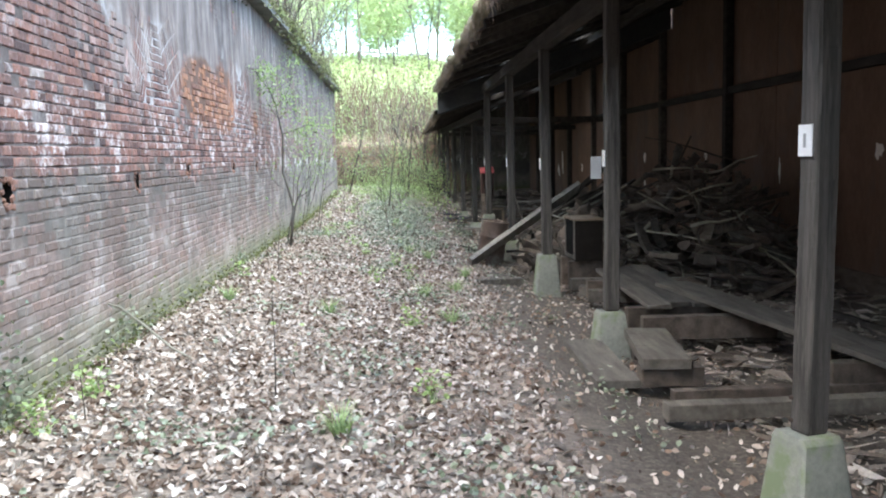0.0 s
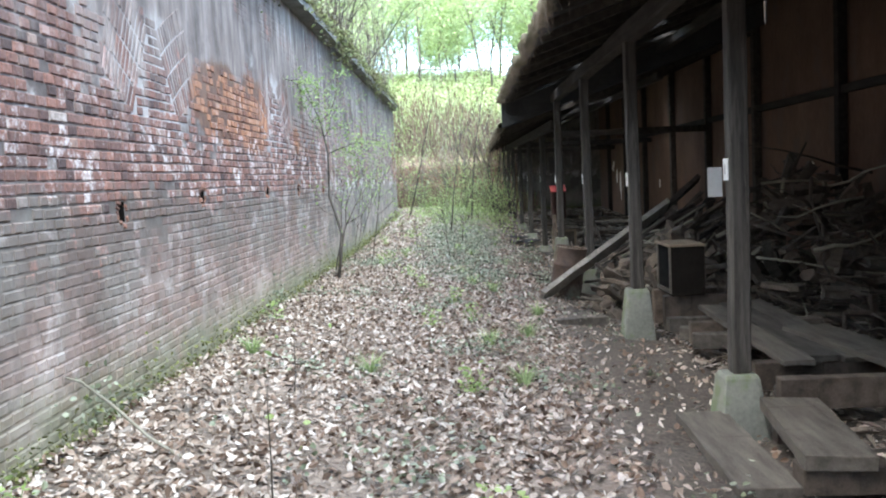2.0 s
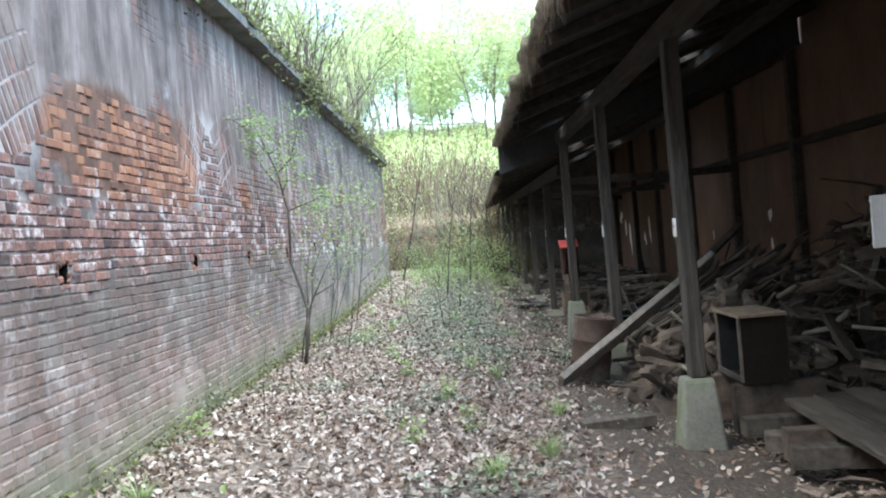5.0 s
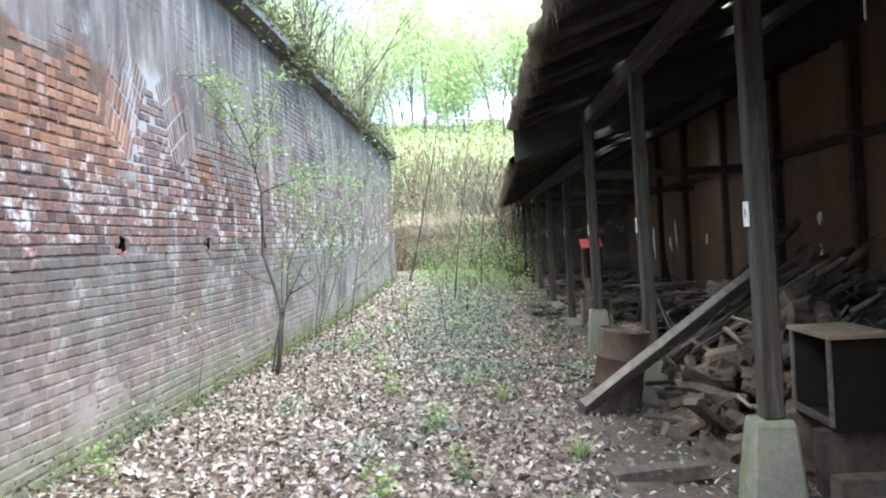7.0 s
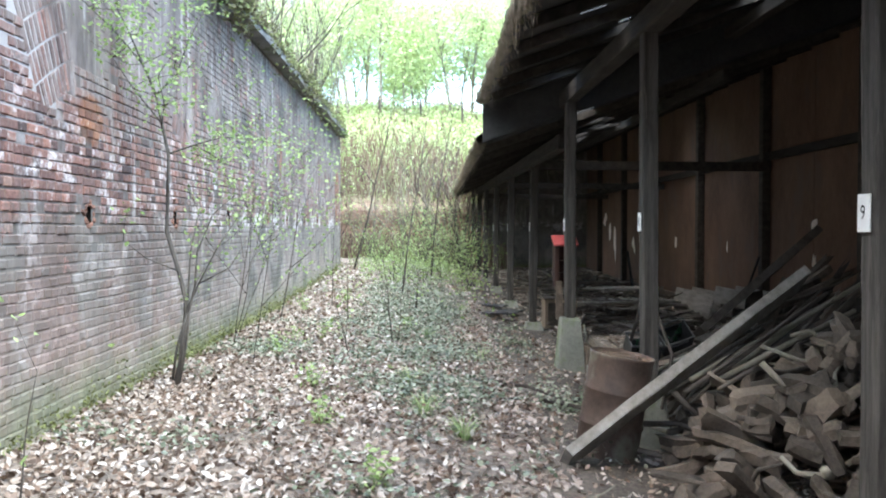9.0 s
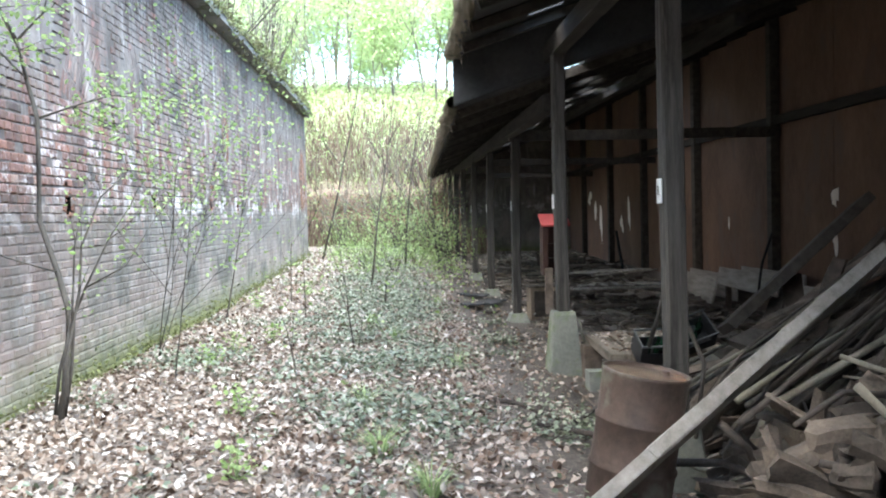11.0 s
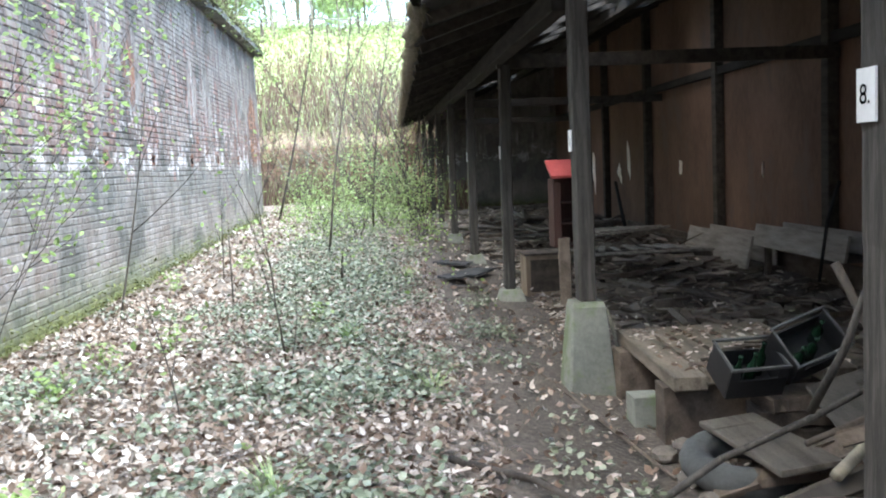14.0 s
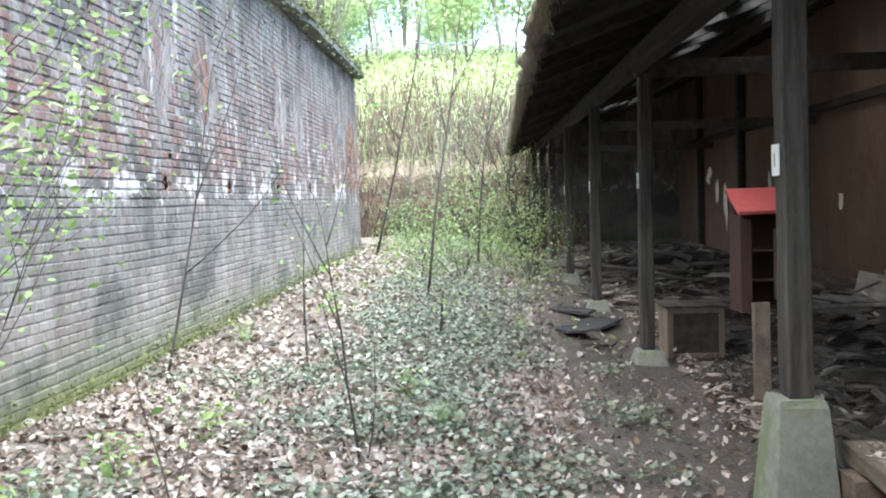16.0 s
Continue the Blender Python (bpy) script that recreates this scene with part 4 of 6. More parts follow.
for i, y in enumerate(POST_Y):
    top_ = 2.99 if y < STEP_Y else 2.43 + roof_lift(y)
    o = shed_post(y, TOPS[i], top_, {3: "9", 4: "8."}.get(i, ""), i == 2, SHIFTS.get(i, 0.0), {1: 0.7, 2: 0.8}.get(i, 0.3), {1: 1.54, 2: 1.45}.get(i, 1.37))
    o.rotation_euler.z = radians({1: 14}.get(i, 0))
beam_ = tagged(beam("loose_board", (POST_X - 0.12, 20.34, 0.1), (POST_X - 0.12, 20.36, 0.62), 0.09, 0.03, BROWNBOARD), "dull brown board propped against a post", "board")


# ---- red box on a post ----
def red_box():
    e = tagged(empty("post_box", 2.15, 20.78, 0.0), "red-brown wooden box with sloping red lid", "wall box")
    for n, lo, hi in (("side", (-0.15, -0.11, 0.52), (-0.13, 0.12, 1.08)), ("side", (0.13, -0.11, 0.52), (0.15, 0.12, 1.08)), ("back", (-0.13, 0.10, 0.52), (0.13, 0.12, 1.14)), ("floor", (-0.13, -0.11, 0.52), (0.13, 0.10, 0.54)), ("shelf", (-0.13, -0.10, 0.70), (0.13, 0.10, 0.715)), ("shelf", (-0.13, -0.10, 0.87), (0.13, 0.10, 0.885)), ("front_strip", (-0.13, -0.112, 0.54), (-0.09, -0.10, 1.06))):
        box(n, lo, hi, REDWOOD, e, bevel=0.002)
    bm = bmesh.new()
    add_box(bm, 0.34, 0.30, 0.025, Matrix.Translation((0, -0.01, 1.16)) @ Matrix.Rotation(radians(26), 4, "X"), 0.003)
    part("lid", bm, RED, e, "faded bright red sloping lid")
    box("bracket", (0.03, -0.16, 0.6), (0.10, -0.113, 1.0), REDWOOD, e)
    return e


red_box()


# ---- rusty drum ----
def drum(x, y, z, lean):
    e = tagged(empty("oil_drum", x, y, z), "rusty dented steel drum with standing water on its lid", "drum")
    e.matrix_basis = Matrix.Translation((x, y, z)) @ Matrix.Rotation(radians(lean[0]), 4, "X") @ Matrix.Rotation(radians(lean[1]), 4, "Y") @ Matrix.Diagonal((0.88, 0.88, 0.95, 1.0))
    prof = [(0.0, 0.275), (0.012, 0.285), (0.03, 0.278), (0.27, 0.276), (0.285, 0.288), (0.30, 0.288), (0.315, 0.276), (0.55, 0.276), (0.565, 0.288), (0.58, 0.288), (0.595, 0.276), (0.83, 0.278), (0.85, 0.287), (0.87, 0.287), (0.87, 0.272), (0.845, 0.270)]
    V, F, n = [], [], 40
    for i, (h, r) in enumerate(prof):
        for k in range(n):
            a = 2 * math.pi * k / n
            d = 0.010 * noise.noise((math.cos(a) * 1.6, math.sin(a) * 1.6, h * 3)) * (0.3 < h < 0.85)
            V.append(((r + d) * math.cos(a), (r + d) * math.sin(a), h))
    for i in range(len(prof) - 1):
        F += [(i * n + k, i * n + (k + 1) % n, (i + 1) * n + (k + 1) % n, (i + 1) * n + k) for k in range(n)]
    F.append(tuple(reversed(range(n))))
    soup("shell", V, F, RUST, e, flat=False)
    bm = bmesh.new()
    bmesh.ops.create_circle(bm, cap_ends=True, segments=40, radius=0.272, matrix=Matrix.Translation((0, 0, 0.846)))
    part("lid", bm, RUSTLID, e, "orange rusted wet lid")
    bm = bmesh.new()
    bmesh.ops.create_cone(bm, segments=12, radius1=0.03, radius2=0.028, depth=0.02, cap_ends=True, matrix=Matrix.Translation((0.16, 0.1, 0.855)))
    part("bung", bm, RUST, e)
    return e


drum(1.62, 15.52, ground_z(1.62, 15.5) - 0.02, (2, 9))


# ---- timber lying about ----
def board_thing(name, a, b, w, h, mat, label, cat="board", group="", roll=0.0, cuts=4, wear=0.004):
    return tagged(beam(name, a, b, w, h, mat, None, "", roll, 0.006, wear, cuts), label, cat, group)


g = ground_z
board_thing("leaning_plank", (1.22, 14.98, g(1.25, 15) + 0.04), (3.35, 15.95, 0.90), 0.31, 0.08, PLANKWOOD, "long pale grey plank leaning on the wood pile", roll=-42)
board_thing("flat_slab", (1.76, 6.82, -0.385), (1.78, 8.35, -0.36), 0.36, 0.07, BOARD, "grey weathered slab lying on the leaves", "slab")
board_thing("raised_slab", (2.17, 6.85, -0.24), (2.36, 8.16, -0.24), 0.40, 0.09, BOARD, "thick grey slab propped on a beam", "slab")
board_thing("slab_prop", (1.98, 7.0, -0.36), (2.5, 6.98, -0.36), 0.2, 0.16, BROWNBOARD, "short dark timber under a slab", "timber")
board_thing("slab_prop", (2.2, 8.0, -0.38), (2.6, 7.95, -0.38), 0.16, 0.16, BROWNBOARD, "short dark timber under a slab", "timber")
for a, b, w_, h_ in (((1.92, 6.1, -0.40), (4.6, 6.2, -0.42), 0.14, 0.12), ((2.1, 6.5, -0.40), (4.4, 6.55, -0.42), 0.12, 0.10), ((2.5, 9.55, -0.36), (3.9, 9.2, -0.38), 0.16, 0.12), ((2.55, 8.95, -0.38), (3.6, 8.8, -0.40), 0.18, 0.10), ((2.5, 11.3, -0.38), (3.2, 11.15, -0.38), 0.2, 0.16), ((2.45, 12.2, -0.36), (3.4, 12.25, -0.38), 0.16, 0.16), ((2.5, 11.85, -0.40), (2.95, 11.7, -0.40), 0.2, 0.14), ((2.5, 13.5, -0.32), (3.3, 13.45, -0.32), 0.2, 0.2), ((1.15, 12.75, -0.38), (1.85, 12.95, -0.40), 0.16, 0.10), ((1.8, 20.95, -0.5), (2.1, 18.1, -0.5), 0.02, 0.02)):
    board_thing("loose_timber", a, b, w_, h_, BOARD if w_ > 0.13 else BROWNBOARD, "weathered timber lying on the earth floor", "timber", "timbers on the shed floor")
for i in range(3):
    x = 2.80 + 0.262 * i
    board_thing("walk_plank", (x, 9.1 + (0.0, 0.12, 0.05)[i], -0.17), (x + 0.14, 12.2 + 0.06 * i, -0.17 + 0.01 * i), 0.255, 0.05, BOARD, "pale worn plank of a boardwalk in the shed", "plank", "boardwalk planks", wear=0.006)
board_thing("walk_plank", (3.86, 6.2, -0.145), (3.34, 10.4, -0.115), 0.42, 0.05, BOARD, "long broad plank lying over the end of a boardwalk", "plank", "boardwalk planks", cuts=6, wear=0.006)
for y in (6.6, 8.75, 9.35, 11.4):
    board_thing("walk_sleeper", (2.5 if y > 8 else 3.4, y, -0.32), (3.9 if y > 8 else 4.5, y - 0.05, -0.32), 0.14, 0.24, BROWNBOARD, "dark sleeper under a boardwalk", "sleeper", "boardwalk sleepers")
for i in range(5):
    y0 = 18.75 + 0.12 * (i % 2)
    x = 2.42 + 0.235 * i
    board_thing("deck_plank", (x, y0 - 0.02, -0.16), (x + 0.06, 20.25, -0.15), 0.21, 0.09, DECKWOOD, "thick worn plank of a low loading deck", "plank", "low deck planks")
for y in (18.98, 20.0):
    board_thing("deck_sleeper", (2.3, y, -0.40), (3.6, y, -0.40), 0.2, 0.38, BROWNBOARD, "heavy dark sleeper under the low deck", "sleeper", "deck sleepers")
tagged(box("deck_block", (2.20, 19.22, -0.68), (2.40, 19.42, -0.36), CONCRETE, bevel=0.012, wear=0.01), "mossy concrete block beside the low deck", "block")
for i in range(9):
    x, y = 2.5 + 0.12 * i, 19.0 + 0.11 * i
    board_thing("deck_scrap", (x, y, -0.105), (x + random.uniform(0.2, 0.5), y + random.uniform(-0.2, 0.3), -0.095), 0.05, 0.02, BROWNBOARD, "thin scrap of wood lying on the low deck", "scrap", "scraps on the low deck")


# ---- open cabinet ----
def open_cabinet():
    e = tagged(empty("open_cabinet", 2.57, 12.46, -0.07), "dark wooden cabinet carcass, open towards the path", "cabinet")
    d, w_, h_, t = 0.40, 0.70, 0.63, 0.03
    box("top", (-0.03, -0.03, h_ - t), (d, w_ + 0.03, h_), CABWOOD, e, bevel=0.003)
    # floor, added lining, far side and back are blackened as the inner shade
    box("bottom", (0, 0, 0), (d, w_, t), CAVE, e, bevel=0.003)
    box("lining", (0.02, t + 0.001, t + 0.001), (d - 0.014, t + 0.006, h_ - t - 0.001), INK_AND_SHADE, e, "black sheet for the shade inside")
    box("side", (0, 0, t), (d, t, h_ - t), CAVE, e)
    box("side", (0, w_ - t, t), (d, w_, h_ - t), INK_AND_SHADE, e)
    box("back", (d - 0.012, t, t), (d, w_ - t, h_ - t), INK_AND_SHADE, e)
    box("stile", (-0.02, 0, t), (-0.002, 0.045, h_ - t), BOARD, e, "pale front frame")
    box("stile", (-0.02, w_ - 0.045, t), (-0.002, w_, h_ - t), BOARD, e, "pale front frame")
    box("front_rail", (-0.02, 0.047, t), (-0.002, w_ - 0.047, t + 0.05), BOARD, e)
    return e


open_cabinet()
for y in (12.6, 13.2):
    board_thing("cabinet_bearer", (2.5, y, -0.29), (3.3, y, -0.29), 0.14, 0.43, BROWNBOARD, "dark timber bearer under the open cabinet", "timber")


def small_cabinet():
    z = g(2.7, 25.2)
    e = tagged(empty("small_cabinet", 2.47, 25.0, z - 0.02), "small old cabinet with a framed door, beside a post", "cabinet")
    w_, d, h_ = 0.6, 0.5, 0.62
    box("body", (0, 0.025, 0.04), (w_, d, h_ - 0.035), CABWOOD, e, bevel=0.004)
    box("top", (-0.03, -0.03, h_ - 0.03), (w_ + 0.03, d + 0.02, h_), BROWNBOARD, e, bevel=0.004)
    box("plinth", (0.02, 0.05, 0), (w_ - 0.02, d - 0.02, 0.036), BROWNBOARD, e)
    dr = box("door", (0.06, 0.012, 0.10), (w_ - 0.06, 0.022, h_ - 0.09), BROWNBOARD, e, "darker door panel")
    for lo, hi in (((0.0, 0.0, 0.05), (0.058, 0.022, h_ - 0.035)), ((w_ - 0.058, 0.0, 0.05), (w_, 0.022, h_ - 0.035)), ((0.06, 0.0, h_ - 0.088), (w_ - 0.06, 0.022, h_ - 0.037)), ((0.06, 0.0, 0.05), (w_ - 0.06, 0.022, 0.098))):
        box("door_frame", lo, hi, CABWOOD, e, bevel=0.003)
    return e


small_cabinet()


# ---- bottle crates ----
def crate(m, label):
    e = tagged(empty("bottle_crate"), label, "crate", "bottle crates")
    e.matrix_basis = m
    w_, d, h_, t = 0.35, 0.27, 0.22, 0.012
    box("floor", (0, 0, 0), (w_, d, t), PLASTIC, e)
    for n, lo, hi in (("wall", (0, 0, t), (w_, t, h_ - 0.09)), ("wall", (0, d - t, t), (w_, d, h_ - 0.09)), ("end_wall", (0, t, t), (t, d - t, h_ - 0.02)), ("end_wall", (w_ - t, t, t), (w_, d - t, h_ - 0.02)), ("rim", (-0.006, -0.006, h_ - 0.02), (w_ + 0.006, 0.008, h_)), ("rim", (-0.006, d - 0.008, h_ - 0.02), (w_ + 0.006, d + 0.006, h_)), ("grip", (0.0, 0.0, h_ - 0.09), (0.06, t, h_ - 0.02)), ("grip", (w_ - 0.06, 0.0, h_ - 0.09), (w_, t, h_ - 0.02))):
        box(n, lo, hi, WORNPLASTIC if n == "rim" else PLASTIC, e, bevel=0.002)
    for x in (0.0, w_ - 0.011):
        box("rim", (x, 0.011, h_ - 0.017), (x + 0.011, d - 0.011, h_ - 0.001), WORNPLASTIC, e)
    for i, (x, y) in enumerate(((0.08, 0.08), (0.18, 0.1), (0.27, 0.18))):
        prof = [(0.016, 0.032), (0.14, 0.032), (0.18, 0.014), (0.23, 0.012), (0.232, 0.015), (0.245, 0.015)]
        V, F = tube_mesh([[((x, y, h), r) for h, r in prof]], 10)
        soup("bottle", V, F, GLASS, e, "green glass bottle", flat=False)
    return e


crate(Matrix.Translation((2.50, 18.42, -0.175)) @ Matrix.Rotation(radians(4), 4, "Z") @ Matrix.Rotation(radians(28), 4, "X"), "black plastic bottle crate holding green bottles")
crate(Matrix.Translation((2.90, 18.45, -0.12)) @ Matrix.Rotation(radians(6), 4, "Z") @ Matrix.Rotation(radians(-18), 4, "Y") @ Matrix.Rotation(radians(48), 4, "X"), "tipped black plastic bottle crate leaning on another")
for i, z in enumerate((-0.53, -0.42, -0.31, -0.225)):
    board_thing("crate_bearer", (2.66 + 0.03 * i, 18.55 - 0.05 * (i % 2), z), (3.35 - 0.05 * i, 18.50 + 0.06 * (i % 2), z), 0.26, 0.085, BROWNBOARD, "rotten plank stacked under the crates", "plank", "planks under the crates", wear=0.008)


# ---- tyre under boards ----
def tyre(x, y, z, lean, r=0.28, t=0.095):
    V, F, n, m = [], [], 32, 12
    for i in range(n):
        a = 2 * math.pi * i / n
        for j in range(m):
            b = 2 * math.pi * j / m
            q = r + t * math.cos(b)
            V.append((q * math.cos(a), q * math.sin(a), t * 0.95 * math.sin(b)))
    F = [(i * m + j, ((i + 1) % n) * m + j, ((i + 1) % n) * m + (j + 1) % m, i * m + (j + 1) % m) for i in range(n) for j in range(m)]
    o = tagged(soup("tyre", V, F, RUBBER, flat=False), "worn grey rubber tyre under loose boards", "tyre")
    o.matrix_basis = Matrix.Translation((x, y, z)) @ Matrix.Rotation(radians(lean), 4, "X")
    return o


tyre(2.48, 18.15, -0.45, 8, 0.24, 0.09)
tyre(3.15, 17.55, -0.42, -6)
board_thing("loose_board", (2.60, 17.6, -0.30), (2.52, 18.45, -0.30), 0.34, 0.03, BOARD, "flat grey board lying over tyres", roll=-4)
board_thing("loose_board", (2.95, 17.3, -0.16), (3.15, 18.3, -0.05), 0.45, 0.03, BOARD, "grey board tilted over tyres", roll=-18)


def stick(name, pts, r0, r1, mat, label, cat="branch", group=""):
    n = len(pts)
    V, F = tube_mesh([[(p, r0 + (r1 - r0) * i / (n - 1)) for i, p in enumerate(pts)]], 7)
    return tagged(soup(name, V, F, mat, flat=False), label, cat, group)


stick("pole", [(1.72, 17.55, g(1.72, 17.55) + 0.03), (2.15, 17.6, -0.22), (2.6, 17.62, -0.06), (3.4, 17.7, 0.28)], 0.02, 0.016, POSTWOOD, "grey bare pole lying over the scrap", "pole")
stick("leaning_stick", [(2.36, 20.45, 0.02), (2.40, 20.3, -0.25), (2.5, 20.0, g(2.4, 20))], 0.014, 0.02, PALEBARK, "pale stick leaning beside a footing", "stick")
stick("leaning_stick", [(2.12, 16.3, 0.80), (2.10, 16.42, 0.55), (2.08, 16.6, 0.30)], 0.012, 0.016, POSTWOOD, "grey stick leaning against a post", "stick")
stick("leaning_stick", [(2.25, 16.75, 0.8), (2.4, 16.4, 0.2), (2.2, 16.0, -0.2)], 0.018, 0.014, BARK, "dark stick leaning against a post", "stick")
stick("fallen_branch", [(-2.49, 7.39, 0.33), (-2.40, 7.40, 0.30), (-2.2, 7.39, 0.14), (-1.95, 7.3, -0.05), (-1.72, 7.2, g(-1.72, 7.2) + 0.01)], 0.008, 0.012, PALEBARK, "thin dead branch resting against the wall foot", "branch")
stick("fallen_branch", [(1.05, 17.3, -0.36), (1.35, 17.2, -0.36), (1.75, 16.75, -0.36)], 0.018, 0.022, BARK, "dark fallen branch on the leaf litter", "branch")
stick("fallen_branch", [(0.9, 18.2, -0.34), (1.3, 17.8, -0.34), (1.55, 17.3, -0.36)], 0.022, 0.016, BARK, "dark fallen branch on the leaf litter", "branch")
for x, y, a in ((0.6, 19.0, 0.3), (0.9, 21.5, 1.2), (-0.3, 13.4, 2.0), (1.4, 22.6, 0.2), (0.4, 9.0, 1.0), (-1.0, 10.5, 2.4), (1.2, 14.1, 0.7)):
    stick("twig", [(x, y, g(x, y) + 0.02), (x + 0.2 * math.cos(a), y + 0.2 * math.sin(a), g(x, y) + 0.03), (x + 0.42 * math.cos(a + 0.2), y + 0.42 * math.sin(a + 0.2), g(x, y) + 0.02)], 0.009, 0.005, PALEBARK, "thin bare twig on the leaf litter", "twig", "twigs on the path")


# ---- heaps of scrap wood ----
def chunk(r, m, ln, rad):
    """A split log: an uneven many-sided section, one side flat, bent and torn at the ends."""
    k, rings, V = 8, 5, []
    radii = [rad * r.uniform(0.7, 1.15) for _ in range(k)]
    flat = r.randrange(k)
    for i in (0, 1, 2):
        radii[(flat + i) % k] *= 0.55 if i == 1 else 0.75
    bend = (r.uniform(-0.09, 0.09), r.uniform(-0.09, 0.09))
    for i in range(rings):
        t = i / (rings - 1) - 0.5
        for j in range(k):
            a, q = 2 * math.pi * j / k, radii[j] * r.uniform(0.88, 1.1) * (1 - 0.22 * t)
            torn = ln * r.uniform(-0.09, 0.09) if i in (0, rings - 1) else 0
            V.append(m @ Vector((q * math.cos(a) + bend[0] * (1 - 4 * t * t) * ln, ln * t + torn, q * math.sin(a) + bend[1] * (1 - 4 * t * t) * ln)))
    F = [(i * k + j, i * k + (j + 1) % k, (i + 1) * k + (j + 1) % k, (i + 1) * k + j) for i in range(rings - 1) for j in range(k)]
    F += [tuple(reversed(range(k))), tuple((rings - 1) * k + j for j in range(k))]
    return V, F


def heap(name, label, cx, cy, rx, ry, high, count, seed, mats, size=1.0, lean=(0, 0), branchy=0.3, logs=0.3):
    e = tagged(empty(name, cx, cy, 0), label, "wood pile")
    r = random.Random(seed)
    for i in range(count):
        a, q = r.uniform(0, 2 * math.pi), math.sqrt(r.uniform(0, 1))
        x, y = rx * q * math.cos(a), ry * q * math.sin(a)
        top = high * max(0, 1 - q ** 1.6) * r.uniform(0.75, 1.05)
        z = g(cx + x, cy + y) + max(0.05, top)
        kind = r.random()
        ln = min(1.7, r.uniform(0.35, 0.9) * size * (1.9 if r.random() < 0.25 else 1))
        yaw, pit = r.uniform(0, 360), r.gauss(0, 24 if high > 0.4 else 7)
        if lean[0]:
            yaw, pit, ln = r.gauss(lean[0], 19), r.gauss(lean[1], 9), r.uniform(0.8, 2.4)
        m = Matrix.Translation((x, y, z)) @ Matrix.Rotation(radians(yaw), 4, "Z") @ Matrix.Rotation(radians(pit), 4, "X")
        if kind < branchy:
            thick = 0.024 * r.uniform(0.45, 1.3)
            pts = [(m @ Vector((0.04 * r.gauss(0, 1), ln * (0.95 if lean[0] else 1.4) * (t - 0.5), 0.04 * r.gauss(0, 1))), thick * (1.1 - 0.6 * t)) for t in (0, 0.25, 0.5, 0.75, 1)]
            V, F = tube_mesh([pts], 6)
            soup("branch", V, F, BARK if r.random() < 0.75 else PALEBARK, e, flat=False)
        elif kind < branchy + logs:
            V, F = chunk(r, m @ Matrix.Rotation(r.uniform(0, 6.28), 4, "Y"), ln * (0.7 if not lean[0] else 1.0), r.uniform(0.05, 0.105) if not lean[0] else r.uniform(0.035, 0.06))
            soup("log", V, F, r.choice(mats), e)
        else:
            bm = bmesh.new()
            add_box(bm, r.uniform(0.07, 0.18), ln, r.uniform(0.02, 0.07), None, 0.006, 0.012 if high > 0.4 else 0.008, 3)
            k1, k2, k3 = r.uniform(-0.35, 0.35), r.uniform(-0.4, 0.4), r.uniform(-0.05, 0.05)
            for v in bm.verts:
                t = v.co.y / ln
                v.co.x *= 1 + k1 * t
                v.co.z *= 1 + k2 * t
                v.co.x += k3 * (t * t * 4 - 0.5)
                v.co.y *= 1 + 0.06 * noise.noise((v.co.x * 30, i, 0))
            bm.transform(m @ Matrix.Rotation(r.gauss(0, 0.35), 4, "Y"))
            part("plank", bm, r.choice(mats), e)
    return e


logs_ = heap("wood_pile", "heap of split logs and broken planks by the path", 3.2, 14.75, 1.2, 1.6, 1.1, 340, 12, [LOGWOOD, LOGWOOD, BROWNBOARD, LOGWOOD], 0.72, branchy=0.2, logs=0.62)
rk = random.Random(44)
for i in range(26):
    a = Vector((rk.uniform(2.0, 2.9), rk.uniform(15.1, 16.3), rk.uniform(-0.35, 0.15)))
    b = a + Vector((rk.uniform(0.9, 1.7), rk.uniform(0.2, 0.7), rk.uniform(0.45, 0.75)))
    o_ = Vector((3.2, 14.75, 0))
    mid = (a + b) / 2 + Vector((rk.gauss(0, 0.04), rk.gauss(0, 0.04), rk.gauss(0, 0.03)))
    q = rk.uniform(0.009, 0.026)
    V, F = tube_mesh([[(a - o_, q), (mid - o_, q * 0.9), (b - o_, q * 0.7)]], 6)
    soup("branch", V, F, rk.choice([BARK, BARK, POSTWOOD, PALEBARK]), logs_, flat=False)
heap("scrap_pile", "tall dark heap of branches and scrap wood", 5.0, 14.4, 1.55, 3.0, 2.05, 360, 2, [BROWNBOARD, BOARD, BROWNBOARD, LOGWOOD], 0.95, branchy=0.5, logs=0.25)
heap("plank_pile", "slanting stack of long poles and planks", 3.85, 17.1, 1.2, 1.3, 1.25, 210, 3, [BROWNBOARD, BROWNBOARD, DARKWOOD, LOGWOOD], 1.0, (-72, 25), 0.3, 0.3)
board_thing("slanting_beam", (3.15, 18.0, 0.20), (4.45, 18.12, 1.28), 0.42, 0.09, DARKWOOD, "broad dark beam slanting up over the plank stack", "beam", roll=-20)
board_thing("slanting_beam", (2.85, 17.35, -0.05), (4.35, 17.6, 0.92), 0.16, 0.08, BROWNBOARD, "heavy dark beam slanting up over the plank stack", "beam")
board_thing("short_board", (2.62, 15.95, -0.05), (3.1, 15.3, 0.02), 0.2, 0.035, BOARD, "short pale board lying on the heap", "board")
heap("rubble_heap", "low spread of dusty boards on the floor", 4.5, 22.0, 1.7, 2.4, 0.10, 130, 4, [BROWNBOARD, BOARD, LOGWOOD, RUBBLE, RUBBLE], 0.9, branchy=0.15, logs=0.04)
